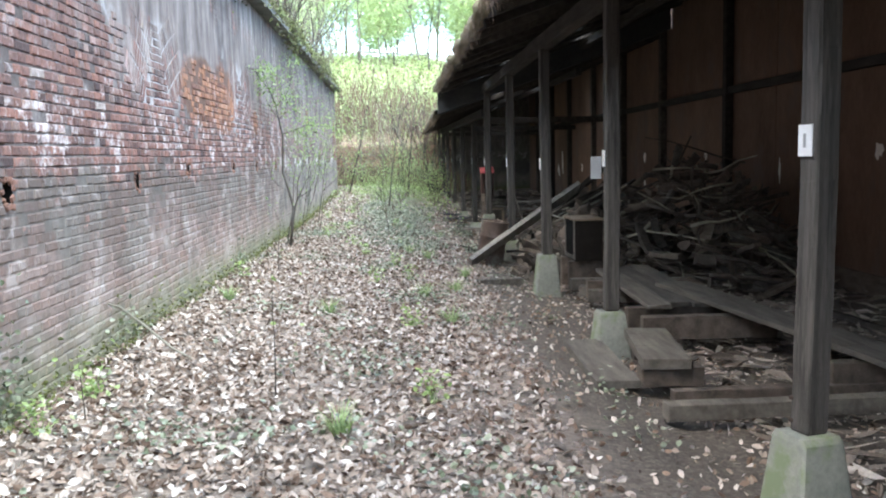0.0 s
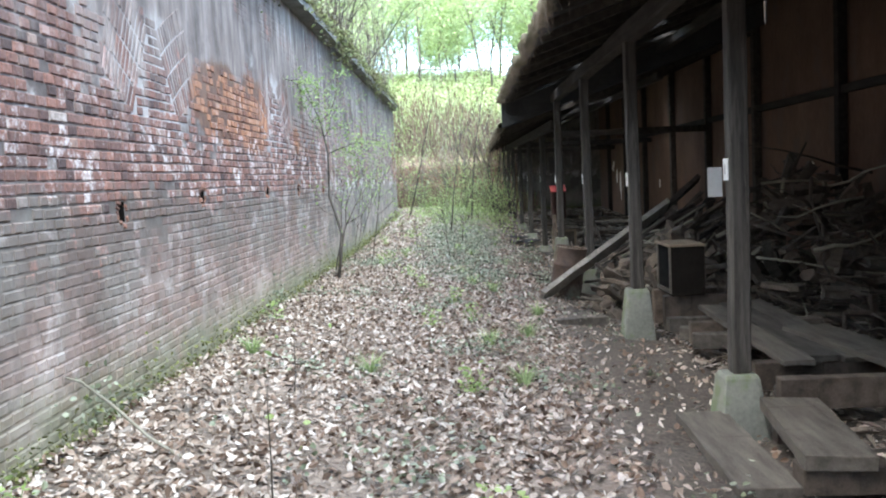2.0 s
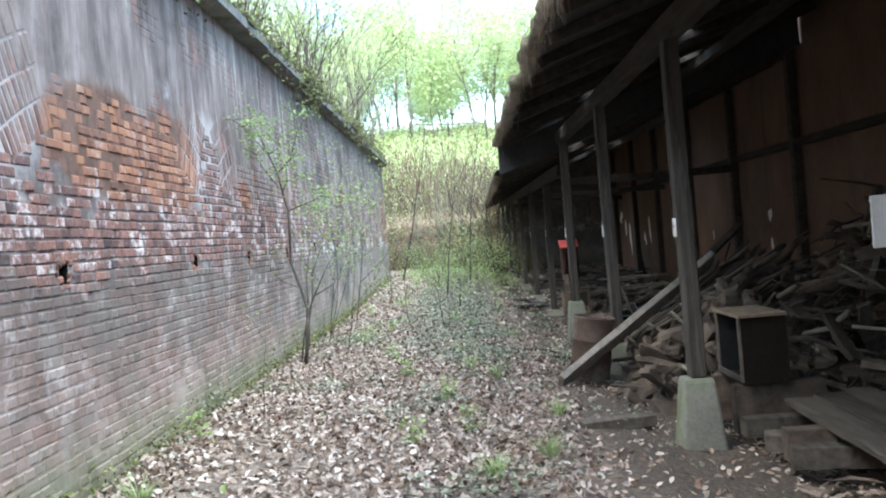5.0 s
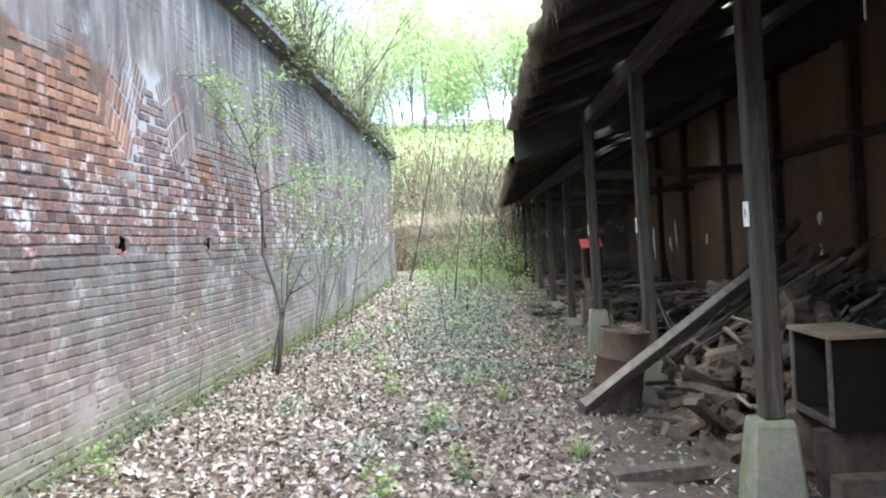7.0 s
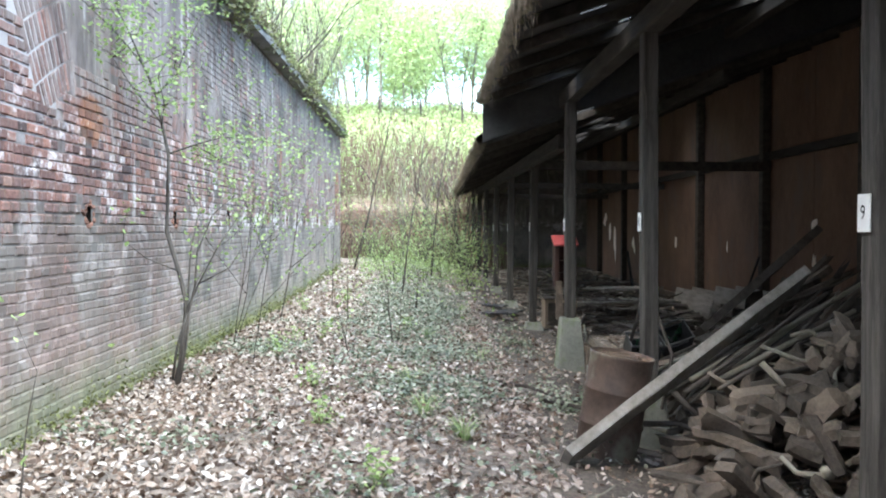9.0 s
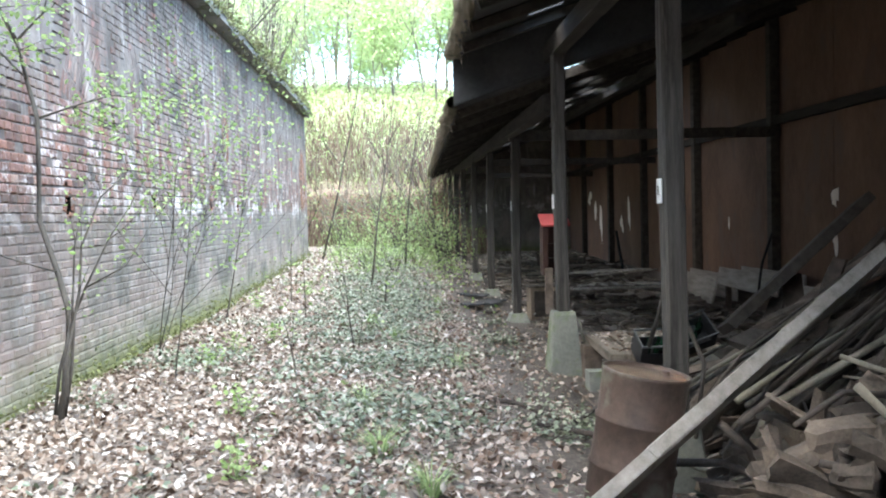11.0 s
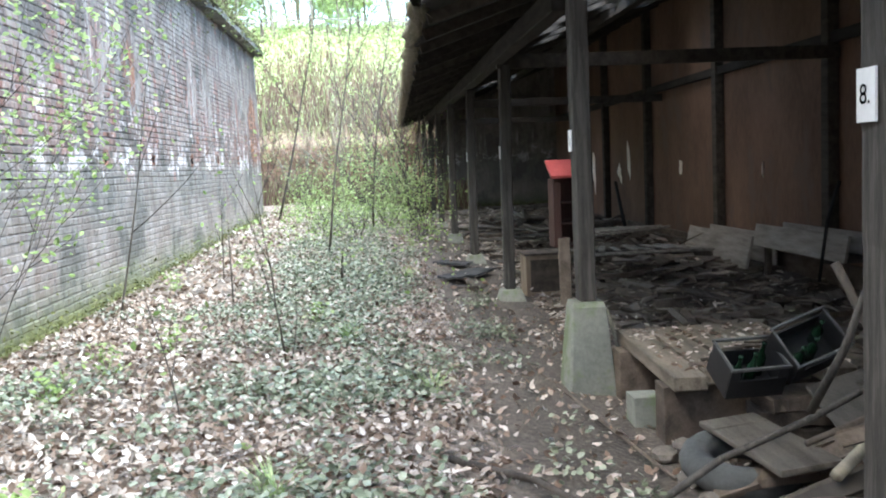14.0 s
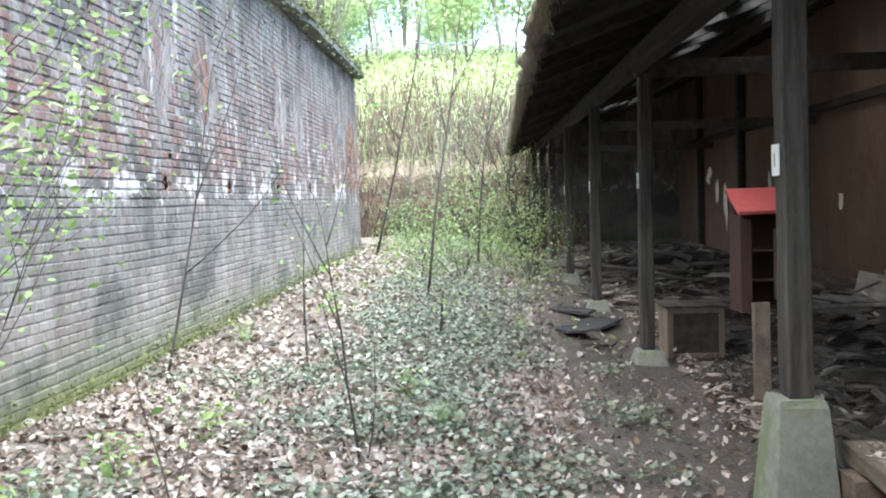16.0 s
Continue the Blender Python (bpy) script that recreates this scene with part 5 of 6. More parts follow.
heap("rubble_heap", "low spread of collapsed boards behind the posts", 4.4, 27.2, 1.8, 2.4, 0.2, 110, 5, [BROWNBOARD, BOARD, LOGWOOD, RUBBLE, RUBBLE], 1.1, branchy=0.1, logs=0.04)
heap("rubble_heap", "collapsed boards and sheets far inside the shed", 4.3, 33.5, 1.9, 3.8, 0.35, 120, 6, [BROWNBOARD, BOARD, RUBBLE], 1.2, branchy=0.1, logs=0.04)
heap("rubble_heap", "loose boards beside the boardwalk", 5.2, 8.2, 1.1, 3.0, 0.06, 26, 8, [BROWNBOARD, DARKWOOD, DARKWOOD], 1.0, branchy=0.2, logs=0.04)
rb = random.Random(9)
for i in range(22):
    x, y = rb.uniform(2.6, 3.6), rb.uniform(5.0, 12.0)
    if i > 10:
        x, y = rb.uniform(2.2, 2.7), rb.uniform(17.3, 19.0)
    bm = bmesh.new()
    bmesh.ops.create_icosphere(bm, subdivisions=2, radius=rb.uniform(0.04, 0.09))
    s = rb.uniform(0, 50)
    for v in bm.verts:
        v.co *= 1 + 0.35 * noise.noise(v.co * 9 + Vector((s, 0, 0)))
        v.co.z *= 0.65
    o = tagged(part("rubble_stone", bm, RUBBLE), "dusty brown lump of rubble on the earth", "stone", "stones on the shed floor")
    o.location = (x, y, g(x, y) + 0.03)

# pale boxes and boards against the back wall
for y0, y1, z0, z1, tilt in ((26.1, 28.7, -0.5, 0.0, 14), (23.4, 25.9, -0.12, 0.20, 10), (20.9, 22.8, -0.2, 0.12, 12)):
    e = tagged(empty("long_trough", 6.0, y0, z0), "long pale board trough standing before the back wall", "trough", "troughs by the back wall")
    bm = bmesh.new()
    add_box(bm, 0.04, y1 - y0, z1 - z0, Matrix.Translation((0.0, (y1 - y0) / 2, (z1 - z0) / 2)) @ Matrix.Rotation(radians(tilt), 4, "Y"), 0.004, 0.003, 3)
    part("front_board", bm, PLANKWOOD, e)
    box("base_board", (0.04, 0.02, 0.0), (0.42, y1 - y0 - 0.02, 0.04), BOARD, e)
    box("back_board", (0.40, 0.02, 0.045), (0.43, y1 - y0 - 0.02, z1 - z0), PLANKWOOD, e)
    for y in (0.2, y1 - y0 - 0.25):
        box("leg", (0.05, y, -0.5 - z0 - 0.06), (0.13, y + 0.08, -0.002), BROWNBOARD, e)
def slatted_panel(x, y, z, turn):
    """A collapsed wooden lattice: two rails with slats fanning out of square."""
    e = tagged(empty("slatted_panel", x, y, z), "collapsed grey wooden lattice panel lying on rubble", "panel")
    e.matrix_basis = Matrix.Translation((x, y, z)) @ Matrix.Rotation(radians(turn), 4, "Z") @ Matrix.Rotation(radians(-9), 4, "X")
    beam("rail", (-0.95, -0.5, 0.0), (0.9, -0.55, 0.02), 0.09, 0.04, PLANKWOOD, e)
    beam("rail", (-0.9, 0.55, 0.10), (0.55, 0.62, 0.12), 0.09, 0.04, BOARD, e)
    for i in range(8):
        u = -0.85 + 0.23 * i
        beam("slat", (u, -0.5, 0.05), (u * 0.55 - 0.1 + random.uniform(-0.05, 0.05), 0.6, 0.16 + 0.02 * (i % 2)), 0.085, 0.025, PLANKWOOD, e)
    return e


slatted_panel(4.3, 25.9, -0.17, -8)
slatted_panel(4.9, 29.6, -0.18, 30)
stick("dark_prop", [(5.9, 32.2, -0.45), (5.95, 32.8, 0.1), (6.0, 33.4, 0.7)], 0.04, 0.035, INK_AND_SHADE, "dark iron bar leaning by the back wall", "bar")
stick("dark_prop", [(5.6, 23.3, -0.3), (5.7, 23.3, 0.4), (5.9, 23.4, 0.85)], 0.02, 0.02, INK_AND_SHADE, "dark iron bar leaning by the back wall", "bar")
for i, (x, y, a, s) in enumerate(((1.55, 26.0, 20, 0.8), (1.95, 26.9, -30, 0.9), (1.7, 27.5, 60, 0.7), (2.4, 30.0, 10, 0.9), (1.75, 25.3, 70, 0.5))):
    bm = bmesh.new()
    add_box(bm, 0.5 * s, 0.8 * s, 0.025, Matrix.Rotation(radians(rb.gauss(0, 4)), 4, "X"), 0.004, 0.012, 3)
    o = tagged(part("felt_sheet", bm, FELT if i < 3 else BROWNBOARD), "broken dark roofing sheet lying on the path edge", "roof sheet", "fallen roofing sheets")
    o.matrix_basis = Matrix.Translation((x, y, g(x, y) + 0.05)) @ Matrix.Rotation(radians(a), 4, "Z")
# ---- leaf litter, ivy and weeds ----
def heights(x, y):
    return np.array([ground_z(a, b) for a, b in zip(x, y)])


def patchy(x, y, s, k):
    return np.array([noise.noise((a * s, b * s, k)) for a, b in zip(x, y)])


def litter(name, n, y0, y1, size, seed, label):
    r = np.random.default_rng(seed)
    x, y = r.uniform(-2.5, 2.9, n), r.uniform(y0, y1, n)
    keep = r.uniform(0, 1, n) < np.clip(1.15 - 0.92 * np.clip(x - 0.25, 0, 2), 0.12, 1) * np.clip(0.95 + 1.0 * patchy(x, y, 0.9, 3.0), 0.3, 1)
    x, y = x[keep], y[keep]
    z = heights(x, y) + 0.008 + r.exponential(0.012, len(x))
    return tagged(scatter_leaves(name, np.stack([x, y, z], 1), r.uniform(0.04, 0.11, len(x)) * size, DRYLEAF, r, 0.66), label, "leaf litter", kind="stuff")


litter("leaf_litter", 38000, -1.0, 9.0, 0.78, 21, "pale dry beech leaves covering the path")
litter("leaf_litter", 66000, 9.0, 24.0, 0.78, 22, "pale dry leaves covering the path")
litter("leaf_litter", 16000, 24.0, 43.0, 1.2, 23, "dry leaves at the far end of the path")
r = np.random.default_rng(31)
n = 9000
x, y = 2.5 + r.exponential(0.8, n), r.uniform(2, 30, n)
ok = x < 6.3
x, y = x[ok], y[ok]
tagged(scatter_leaves("shed_litter", np.stack([x, y, heights(x, y) + 0.012], 1), r.uniform(0.03, 0.08, len(x)), DRYLEAF, r, 0.3), "blown dry leaves on the shed floor", "leaf litter", kind="stuff")

r = np.random.default_rng(35)
n = 5200
x, y = r.uniform(-1.2, 1.25, n), r.uniform(15.5, 31, n)
tagged(scatter_leaves("leaf_litter", np.stack([x, y, heights(x, y) + r.uniform(0.05, 0.12, n)], 1), r.uniform(0.035, 0.075, n), DRYLEAF, r, 0.6), "dry leaves caught on top of the ivy", "leaf litter", kind="stuff")

r = np.random.default_rng(33)
n = 7000
x, y = r.uniform(2.5, 6.4, n), r.uniform(3, 41, n)
tagged(scatter_leaves("wood_chips", np.stack([x, y, heights(x, y) + 0.02 + r.exponential(0.03, n)], 1), r.uniform(0.08, 0.4, n), CHIPS, r, 0.14, width=0.35), "splintered wood chips strewn over the shed floor", "wood chips", kind="stuff")
n = 420
x, y = r.uniform(2.4, 3.5, n), r.uniform(18.8, 20.2, n)
tagged(scatter_leaves("deck_litter", np.stack([x, y, np.full(n, -0.105)], 1), r.uniform(0.03, 0.08, n), DRYLEAF, r, 0.3), "dry leaves and dirt on the low deck", "leaf litter", kind="stuff")


def ivy(name, n, y0, y1, seed, label):
    r = np.random.default_rng(seed)
    x, y = r.uniform(-2.4, 1.9, n), r.uniform(y0, y1, n)
    p = patchy(x, y, 0.9, 8.0) + 0.5 * patchy(x, y, 2.5, 2.0)
    thick = np.clip((y - 10) / 11, 0.16, 1.0) * np.clip(1.35 - np.abs(x + 0.05) * 0.95, 0.05, 1)
    keep = r.uniform(0, 1, n) < np.clip(thick * 1.0 + p * 1.1 - 0.22, 0.0, 1)
    x, y = x[keep], y[keep]
    z = heights(x, y) + 0.02 + r.gamma(2.0, 0.028, len(x))
    return tagged(scatter_leaves(name, np.stack([x, y, z], 1), r.uniform(0.028, 0.058, len(x)), IVYLEAF, r, 0.45, width=1.45), label, "ivy", kind="stuff")


ivy("ground_ivy", 30000, 3.0, 16.0, 41, "sparse dark ivy creeping among dry leaves")
ivy("ground_ivy", 80000, 16.0, 30.0, 42, "dense grey-green ivy carpet over the path")
ivy("ground_ivy", 26000, 30.0, 43.0, 43, "dense ivy and weeds at the far end")
r = np.random.default_rng(45)
n = 5000
y = r.uniform(2, 37, n)
x = -2.52 + np.abs(r.normal(0, 0.06, n))
tagged(scatter_leaves("wall_foot_moss", np.stack([x, y, heights(x, y) + r.exponential(0.07, n)], 1), r.uniform(0.02, 0.05, n), leaf_material("mossy_green", [(0, (0.07, 0.085, 0.03)), (0.5, (0.16, 0.17, 0.06)), (1, (0.28, 0.30, 0.12))], 0.8, 0.1), r, 0.9), "green moss and weeds along the wall foot", "moss", kind="stuff")


r = np.random.default_rng(49)
n = 15000
x, y = r.uniform(-2.4, 2.0, n), 43.0 - np.abs(r.normal(0, 6.5, n))
keep = r.uniform(0, 1, n) < np.clip(0.35 + 1.4 * patchy(x, y, 0.7, 5.0), 0.05, 1)
x, y = x[keep], y[keep]
tagged(scatter_leaves("path_weeds", np.stack([x, y, heights(x, y) + r.gamma(1.6, 0.09, len(x))], 1), r.uniform(0.04, 0.085, len(x)), FRESHLEAF, r, 0.7, width=1.1), "fresh yellow-green weeds over the path end", "weeds", kind="stuff")
r = np.random.default_rng(47)
n = 420
y = np.concatenate([r.normal(5.35, 0.22, 220), r.normal(8.1, 0.4, 120), r.normal(13.6, 0.3, 80)])
z = np.abs(r.normal(0, 0.30, n)) * np.where(np.arange(n) < 220, 1.3, 0.6)
tagged(scatter_leaves("wall_ivy", np.stack([-2.50 + np.abs(r.normal(0, 0.03, n)), y, heights(np.full(n, -2.5), y) + z], 1), r.uniform(0.025, 0.06, n), IVYLEAF, r, 1.1, width=1.4), "dark ivy climbing the mossy wall foot", "ivy", kind="stuff")


def blade_tuft(n, high, spread, seed):
    """A tuft of bent grass blades about the origin."""
    r = np.random.default_rng(seed)
    V, F = [], []
    for _ in range(n):
        a, s, h, w_ = r.uniform(0, 6.28), r.uniform(0, spread * 0.4), high * r.uniform(0.5, 1.1), r.uniform(0.004, 0.008)
        bx, by, ox, oy = s * math.cos(a), s * math.sin(a), math.cos(a), math.sin(a)
        k = len(V)
        for t in (0, 0.5, 1):
            d, ww = spread * t * t, w_ * (1.05 - t)
            V += [(bx + ox * d - oy * ww, by + oy * d + ox * ww, h * t * (1 - 0.15 * t)), (bx + ox * d + oy * ww, by + oy * d - ox * ww, h * t * (1 - 0.15 * t))]
        F += [(k, k + 1, k + 3, k + 2), (k + 2, k + 3, k + 5, k + 4)]
    return V, F


tufts = []
for i in range(3):
    V, F = blade_tuft(70, 0.22, 0.16, 60 + i)
    tufts.append(sheet("grass_tuft", V, F, BUSHLEAF))
weeds = []
for i in range(3):
    r = np.random.default_rng(70 + i)
    k = 60
    h = r.uniform(0.02, 0.26, k)
    pp = np.stack([r.normal(0, 0.07, k), r.normal(0, 0.07, k), h], 1)
    e = empty("seedling_clump")
    V, F = tube_mesh([[((0, 0, 0), 0.004), (tuple(q * 0.6), 0.003), (tuple(q), 0.002)] for q in pp[:8]], 4)
    soup("stem", V, F, BUSHLEAF, e)
    scatter_leaves("foliage", pp, r.uniform(0.03, 0.065, k), FRESHLEAF, r, 0.5, e, width=1.2)
    weeds.append(e)
spots = [(0.1, 8.9, 1), (0.55, 9.3, 0), (-0.35, 12.0, 1), (0.75, 11.6, 0), (0.15, 12.5, 1), (0.3, 10.9, 0), (-0.8, 9.6, 0), (-0.1, 14.0, 1), (0.5, 15.4, 0), (-0.6, 15.6, 1), (0.2, 16.2, 0), (-0.9, 17.3, 1), (0.05, 17.6, 0), (-1.5, 20.2, 1), (-1.2, 21.0, 1), (-1.6, 19.4, 1), (0.25, 21.4, 0), (-0.1, 22.2, 1), (-2.2, 6.1, 1), (-2.2, 5.2, 1), (-2.25, 12.5, 1), (-0.4, 5.3, 0), (0.2, 6.1, 1), (-2.1, 10.6, 0), (1.0, 13.2, 0), (0.9, 19.6, 0), (-2.0, 24.5, 1), (-1.4, 26.5, 1), (0.9, 25.5, 0), (1.1, 29.0, 1), (-0.5, 31.0, 1)]
for i, (x, y, kind) in enumerate(spots):
    src = (weeds if kind else tufts)[i % 3]
    m = Matrix.Translation((x, y, ground_z(x, y))) @ Matrix.Rotation(i * 1.3, 4, "Z")
    if i < 6 and not src.get("label"):
        tagged(src, "bright green seedlings growing through dry leaves" if kind else "tuft of bent green grass among leaves", "weed" if kind else "grass tuft", "seedlings on the path" if kind else "grass tufts on the path")
        src.matrix_basis = m
    else:
        copy_thing(src, m)
for o, kind in [(o, 1) for o in weeds] + [(o, 0) for o in tufts]:
    tagged(o, "bright green seedlings growing through dry leaves" if kind else "tuft of bent green grass among leaves", "weed" if kind else "grass tuft", "seedlings on the path" if kind else "grass tufts on the path")
for o in list(scene.objects):
    if o.name.split(".")[0] in ("seedling_clump", "grass_tuft") and not o.get("label"):
        src = "bright green seedlings growing through dry leaves" if o.name.startswith("seed") else "tuft of bent green grass among leaves"
        tagged(o, src, "weed" if o.name.startswith("seed") else "grass tuft", "seedlings on the path" if o.name.startswith("seed") else "grass tufts on the path")


# ---- saplings, shrubs and trees ----
def grow(r, start, aim, length, radius, bends, wobble, depth, out, tips, split=3):
    """A limb as a wandering path with side limbs; fills out (paths) and tips (leaf places)."""
    p, d = Vector(start), Vector(aim).normalized()
    path = [(p.copy(), radius)]
    for i in range(bends):
        t = (i + 1) / bends
        d = (d + Vector((r.gauss(0, wobble), r.gauss(0, wobble), r.gauss(0, wobble * 0.6) + 0.05))).normalized()
        p = p + d * (length / bends)
        path.append((p.copy(), max(0.0012, radius * (1 - 0.8 * t))))
        if depth > 0 and t > 0.3 and r.random() < split / bends * 1.6:
            side = (d + Vector((r.gauss(0, 0.7), r.gauss(0, 0.7), r.uniform(-0.1, 0.6)))).normalized()
            grow(r, p, side, length * r.uniform(0.35, 0.6), radius * (1 - 0.8 * t) * 0.7 + 0.001, max(3, bends - 2), wobble, depth - 1, out, tips, split)
        if depth == 0 or t > 0.6:
            tips.append(p.copy())
    out.append(path)


def sapling(name, x, y, stems, leaves, leafsize, seed, label, mat=None, leafmat=None, spread=0.12, base=None, sides=6, low=0.0, cat="sapling", group=""):
    """A young tree: stems given as (aim, length, radius, bends, wobble, depth, split)."""
    r = random.Random(seed)
    z = ground_z(x, y) - 0.04 if base is None else base
    e = tagged(empty(name, x, y, z), label, cat, group)
    out, tips = [], []
    for aim, length, radius, bends, wobble, depth, split in stems:
        grow(r, (r.gauss(0, 0.02), r.gauss(0, 0.02), 0), aim, length, radius, bends, wobble, depth, out, tips, split)
    for group_ in ([[q] for q in out] if name == "thin_sapling" else [out]):
        V, F = tube_mesh(group_, sides)
        soup("stem", V, F, mat or BARK, e, flat=False)
    tips = [t for t in tips if t.z > low]
    if leaves and tips:
        rn = np.random.default_rng(seed)
        pick = rn.integers(0, len(tips), leaves)
        pp = np.array([tuple(t) for t in tips])[pick] + rn.normal(0, spread, (leaves, 3))
        scatter_leaves("foliage", pp, rn.uniform(0.6, 1.3, leaves) * leafsize, leafmat or FRESHLEAF, rn, 0.7, e, "sparse fresh green leaves", 1.1)
    return e


# the crooked sapling by the wall
e = tagged(empty("crooked_sapling", -2.16, 17.0, ground_z(-2.16, 17.0) - 0.04), "crooked dark sapling with sparse fresh green leaves", "sapling")
rs = random.Random(77)


def limb(points, r0, r1):
    """A limb through points given as x, y, z about the sapling's foot."""
    n = len(points) - 1
    return [(Vector(p), r0 + (r1 - r0) * i / n) for i, p in enumerate(points)]


trunk = limb([(0.0, 0, 0), (0.06, 0.0, 0.25), (0.08, 0.0, 0.5), (0.11, 0.0, 0.85), (0.05, 0.0, 1.1), (-0.06, -0.02, 1.5), (-0.04, -0.04, 1.85), (-0.03, -0.05, 2.22), (-0.08, -0.08, 2.5), (-0.12, -0.12, 2.76)], 0.028, 0.013)
tops = [limb([(-0.12, -0.12, 2.76), (-0.2, -0.25, 3.02), (-0.26, -0.4, 3.25), (-0.3, -0.6, 3.42)], 0.012, 0.004),
        limb([(-0.12, -0.12, 2.76), (0.08, -0.15, 2.94), (0.20, -0.2, 3.24), (0.36, -0.25, 3.5)], 0.010, 0.003),
        limb([(-0.2, -0.25, 3.02), (-0.28, -0.7, 3.2), (-0.3, -1.2, 3.28), (-0.27, -1.7, 3.3)], 0.008, 0.003),
        limb([(-0.08, -0.08, 2.5), (-0.2, -0.5, 2.75), (-0.24, -0.9, 2.95)], 0.007, 0.003),
        limb([(-0.03, -0.05, 2.22), (0.20, 0.0, 2.31), (0.46, 0.05, 2.39), (0.82, 0.1, 2.36)], 0.009, 0.003),
        limb([(0.20, 0.0, 2.31), (0.35, 0.4, 2.2), (0.55, 0.8, 2.25)], 0.006, 0.002),
        limb([(-0.08, -0.08, 2.5), (0.1, -0.6, 2.6), (0.2, -1.1, 2.75)], 0.007, 0.003)]
shoots = [limb([(0.02, 0.05, 0), (0.09, 0.06, 0.4), (0.13, 0.05, 0.8), (0.22, 0.05, 1.0), (0.40, 0.05, 1.35), (0.58, 0.06, 1.62)], 0.016, 0.004),
          limb([(0.05, -0.06, 0), (0.10, -0.05, 0.5), (0.2, -0.02, 0.98), (0.22, 0.0, 1.3), (0.36, 0.02, 1.65), (0.56, 0.05, 1.84)], 0.015, 0.004),
          limb([(-0.04, 0.03, 0), (0.02, 0.02, 0.4), (0.1, 0.08, 0.75), (0.12, 0.14, 1.3), (0.2, 0.2, 1.75)], 0.014, 0.004),
          limb([(0.05, 0.0, 1.12), (-0.1, -0.5, 1.26), (-0.16, -0.9, 1.42)], 0.007, 0.002),
          limb([(0.22, 0.05, 1.0), (0.5, 0.1, 1.15), (0.7, 0.2, 1.5)], 0.007, 0.002)]
out, tips = [trunk] + tops + shoots, []
for path in tops:
    for p, r_ in path[1:]:
        for _ in range(3):
            grow(rs, p, (rs.gauss(0, 0.8), rs.gauss(0, 0.8), rs.uniform(-0.1, 0.6)), rs.uniform(0.2, 0.5), 0.0035, 4, 0.25, 0, out, tips, 0)
few = []
for path in shoots:
    for p, r_ in path[2:]:
        grow(rs, p, (rs.gauss(0.2, 0.6), rs.gauss(0, 0.6), 0.6), rs.uniform(0.25, 0.5), 0.003, 4, 0.2, 0, out, few, 0)
for i, path in enumerate(out[:13]):
    V, F = tube_mesh([path], 7)
    soup("branch" if i else "trunk", V, F, SAPBARK, e, flat=False)
V, F = tube_mesh(out[13:], 5)
tagged(soup("twigs", V, F, BARK, e, flat=False), kind="stuff")
rn = np.random.default_rng(78)
spots_ = np.array([tuple(t) for t in tips])[rn.integers(0, len(tips), 1500)]
spots_ = np.concatenate([spots_, np.array([tuple(t) for t in few])[rn.integers(0, len(few), 160)]])
scatter_leaves("foliage", spots_ + rn.normal(0, 0.07, spots_.shape), rn.uniform(0.025, 0.055, len(spots_)), FRESHLEAF, rn, 0.7, e, "sparse fresh green leaves", 1.1)

thin = lambda dx, dy, ln, rad, depth=1, split=2: ((dx, dy, 1.0), ln, rad, 9, 0.045, depth, split)
sapling("thin_sapling", -2.1, 22.6, [thin(0.06, 0.22, 2.9, 0.012)], 60, 0.05, 101, "thin bare sapling leaning along the wall", low=1.6)
sapling("thin_sapling", -1.1, 23.3, [thin(-0.05, 0.0, 1.0, 0.012, 0, 0)], 0, 0.05, 102, "short bare sapling stem in the ivy")
sapling("thin_sapling", -0.25, 20.7, [thin(-0.1, 0.0, 1.5, 0.010, 1, 3), thin(0.25, 0.1, 0.9, 0.006, 0, 0)], 26, 0.05, 103, "thin forked sapling standing in ivy", low=0.8)
sapling("thin_sapling", -2.25, 19.8, [thin(0.1, -0.1, 2.5, 0.007, 2, 4), thin(0.35, -0.25, 2.4, 0.006, 2, 4), thin(0.4, 0.1, 2.2, 0.005, 2, 4)], 900, 0.046, 104, "slender sapling spreading bright green leaves before the wall", low=0.9, spread=0.14)
sapling("thin_sapling", -1.75, 18.6, [thin(0.15, -0.2, 2.2, 0.007, 2, 3)], 360, 0.046, 105, "slender sapling spreading bright green leaves before the wall", low=1.0, spread=0.12)
sapling("thin_sapling", -0.3, 28.0, [thin(0.02, 0.1, 5.5, 0.022, 1, 3)], 60, 0.07, 106, "tall thin sapling in the ivy", low=2)
sapling("thin_sapling", -2.0, 35.6, [thin(0.22, 0.0, 6.2, 0.035, 1, 3)], 120, 0.08, 107, "tall thin sapling leaning past the wall end", low=3)
sapling("thin_sapling", 0.35, 33.0, [thin(0.03, 0.0, 6.0, 0.025, 1, 3)], 80, 0.08, 108, "tall thin bare sapling in undergrowth", low=3)
sapling("thin_sapling", 0.05, 24.9, [thin(0.0, 0.0, 0.55, 0.028, 0, 0)], 14, 0.06, 109, "short dark snag in the ivy", low=0.3)
sapling("thin_sapling", -0.95, 6.2, [thin(0.02, 0.1, 0.75, 0.007, 0, 0)], 4, 0.05, 110, "thin bare seedling stem in dry leaves", low=0.4)
sapling("thin_sapling", -1.35, 8.9, [thin(0.02, 0.0, 0.6, 0.006, 0, 0)], 4, 0.05, 111, "thin bare seedling stem in dry leaves", low=0.4)
sapling("thin_sapling", -2.05, 5.6, [thin(0.1, 0.0, 0.5, 0.006, 0, 0)], 8, 0.05, 112, "thin bare seedling stem in dry leaves", low=0.2)
sapling("thin_sapling", -1.9, 13.2, [thin(0.05, 0.1, 0.8, 0.007, 1, 2)], 10, 0.05, 113, "thin bare seedling stem in dry leaves", low=0.3)
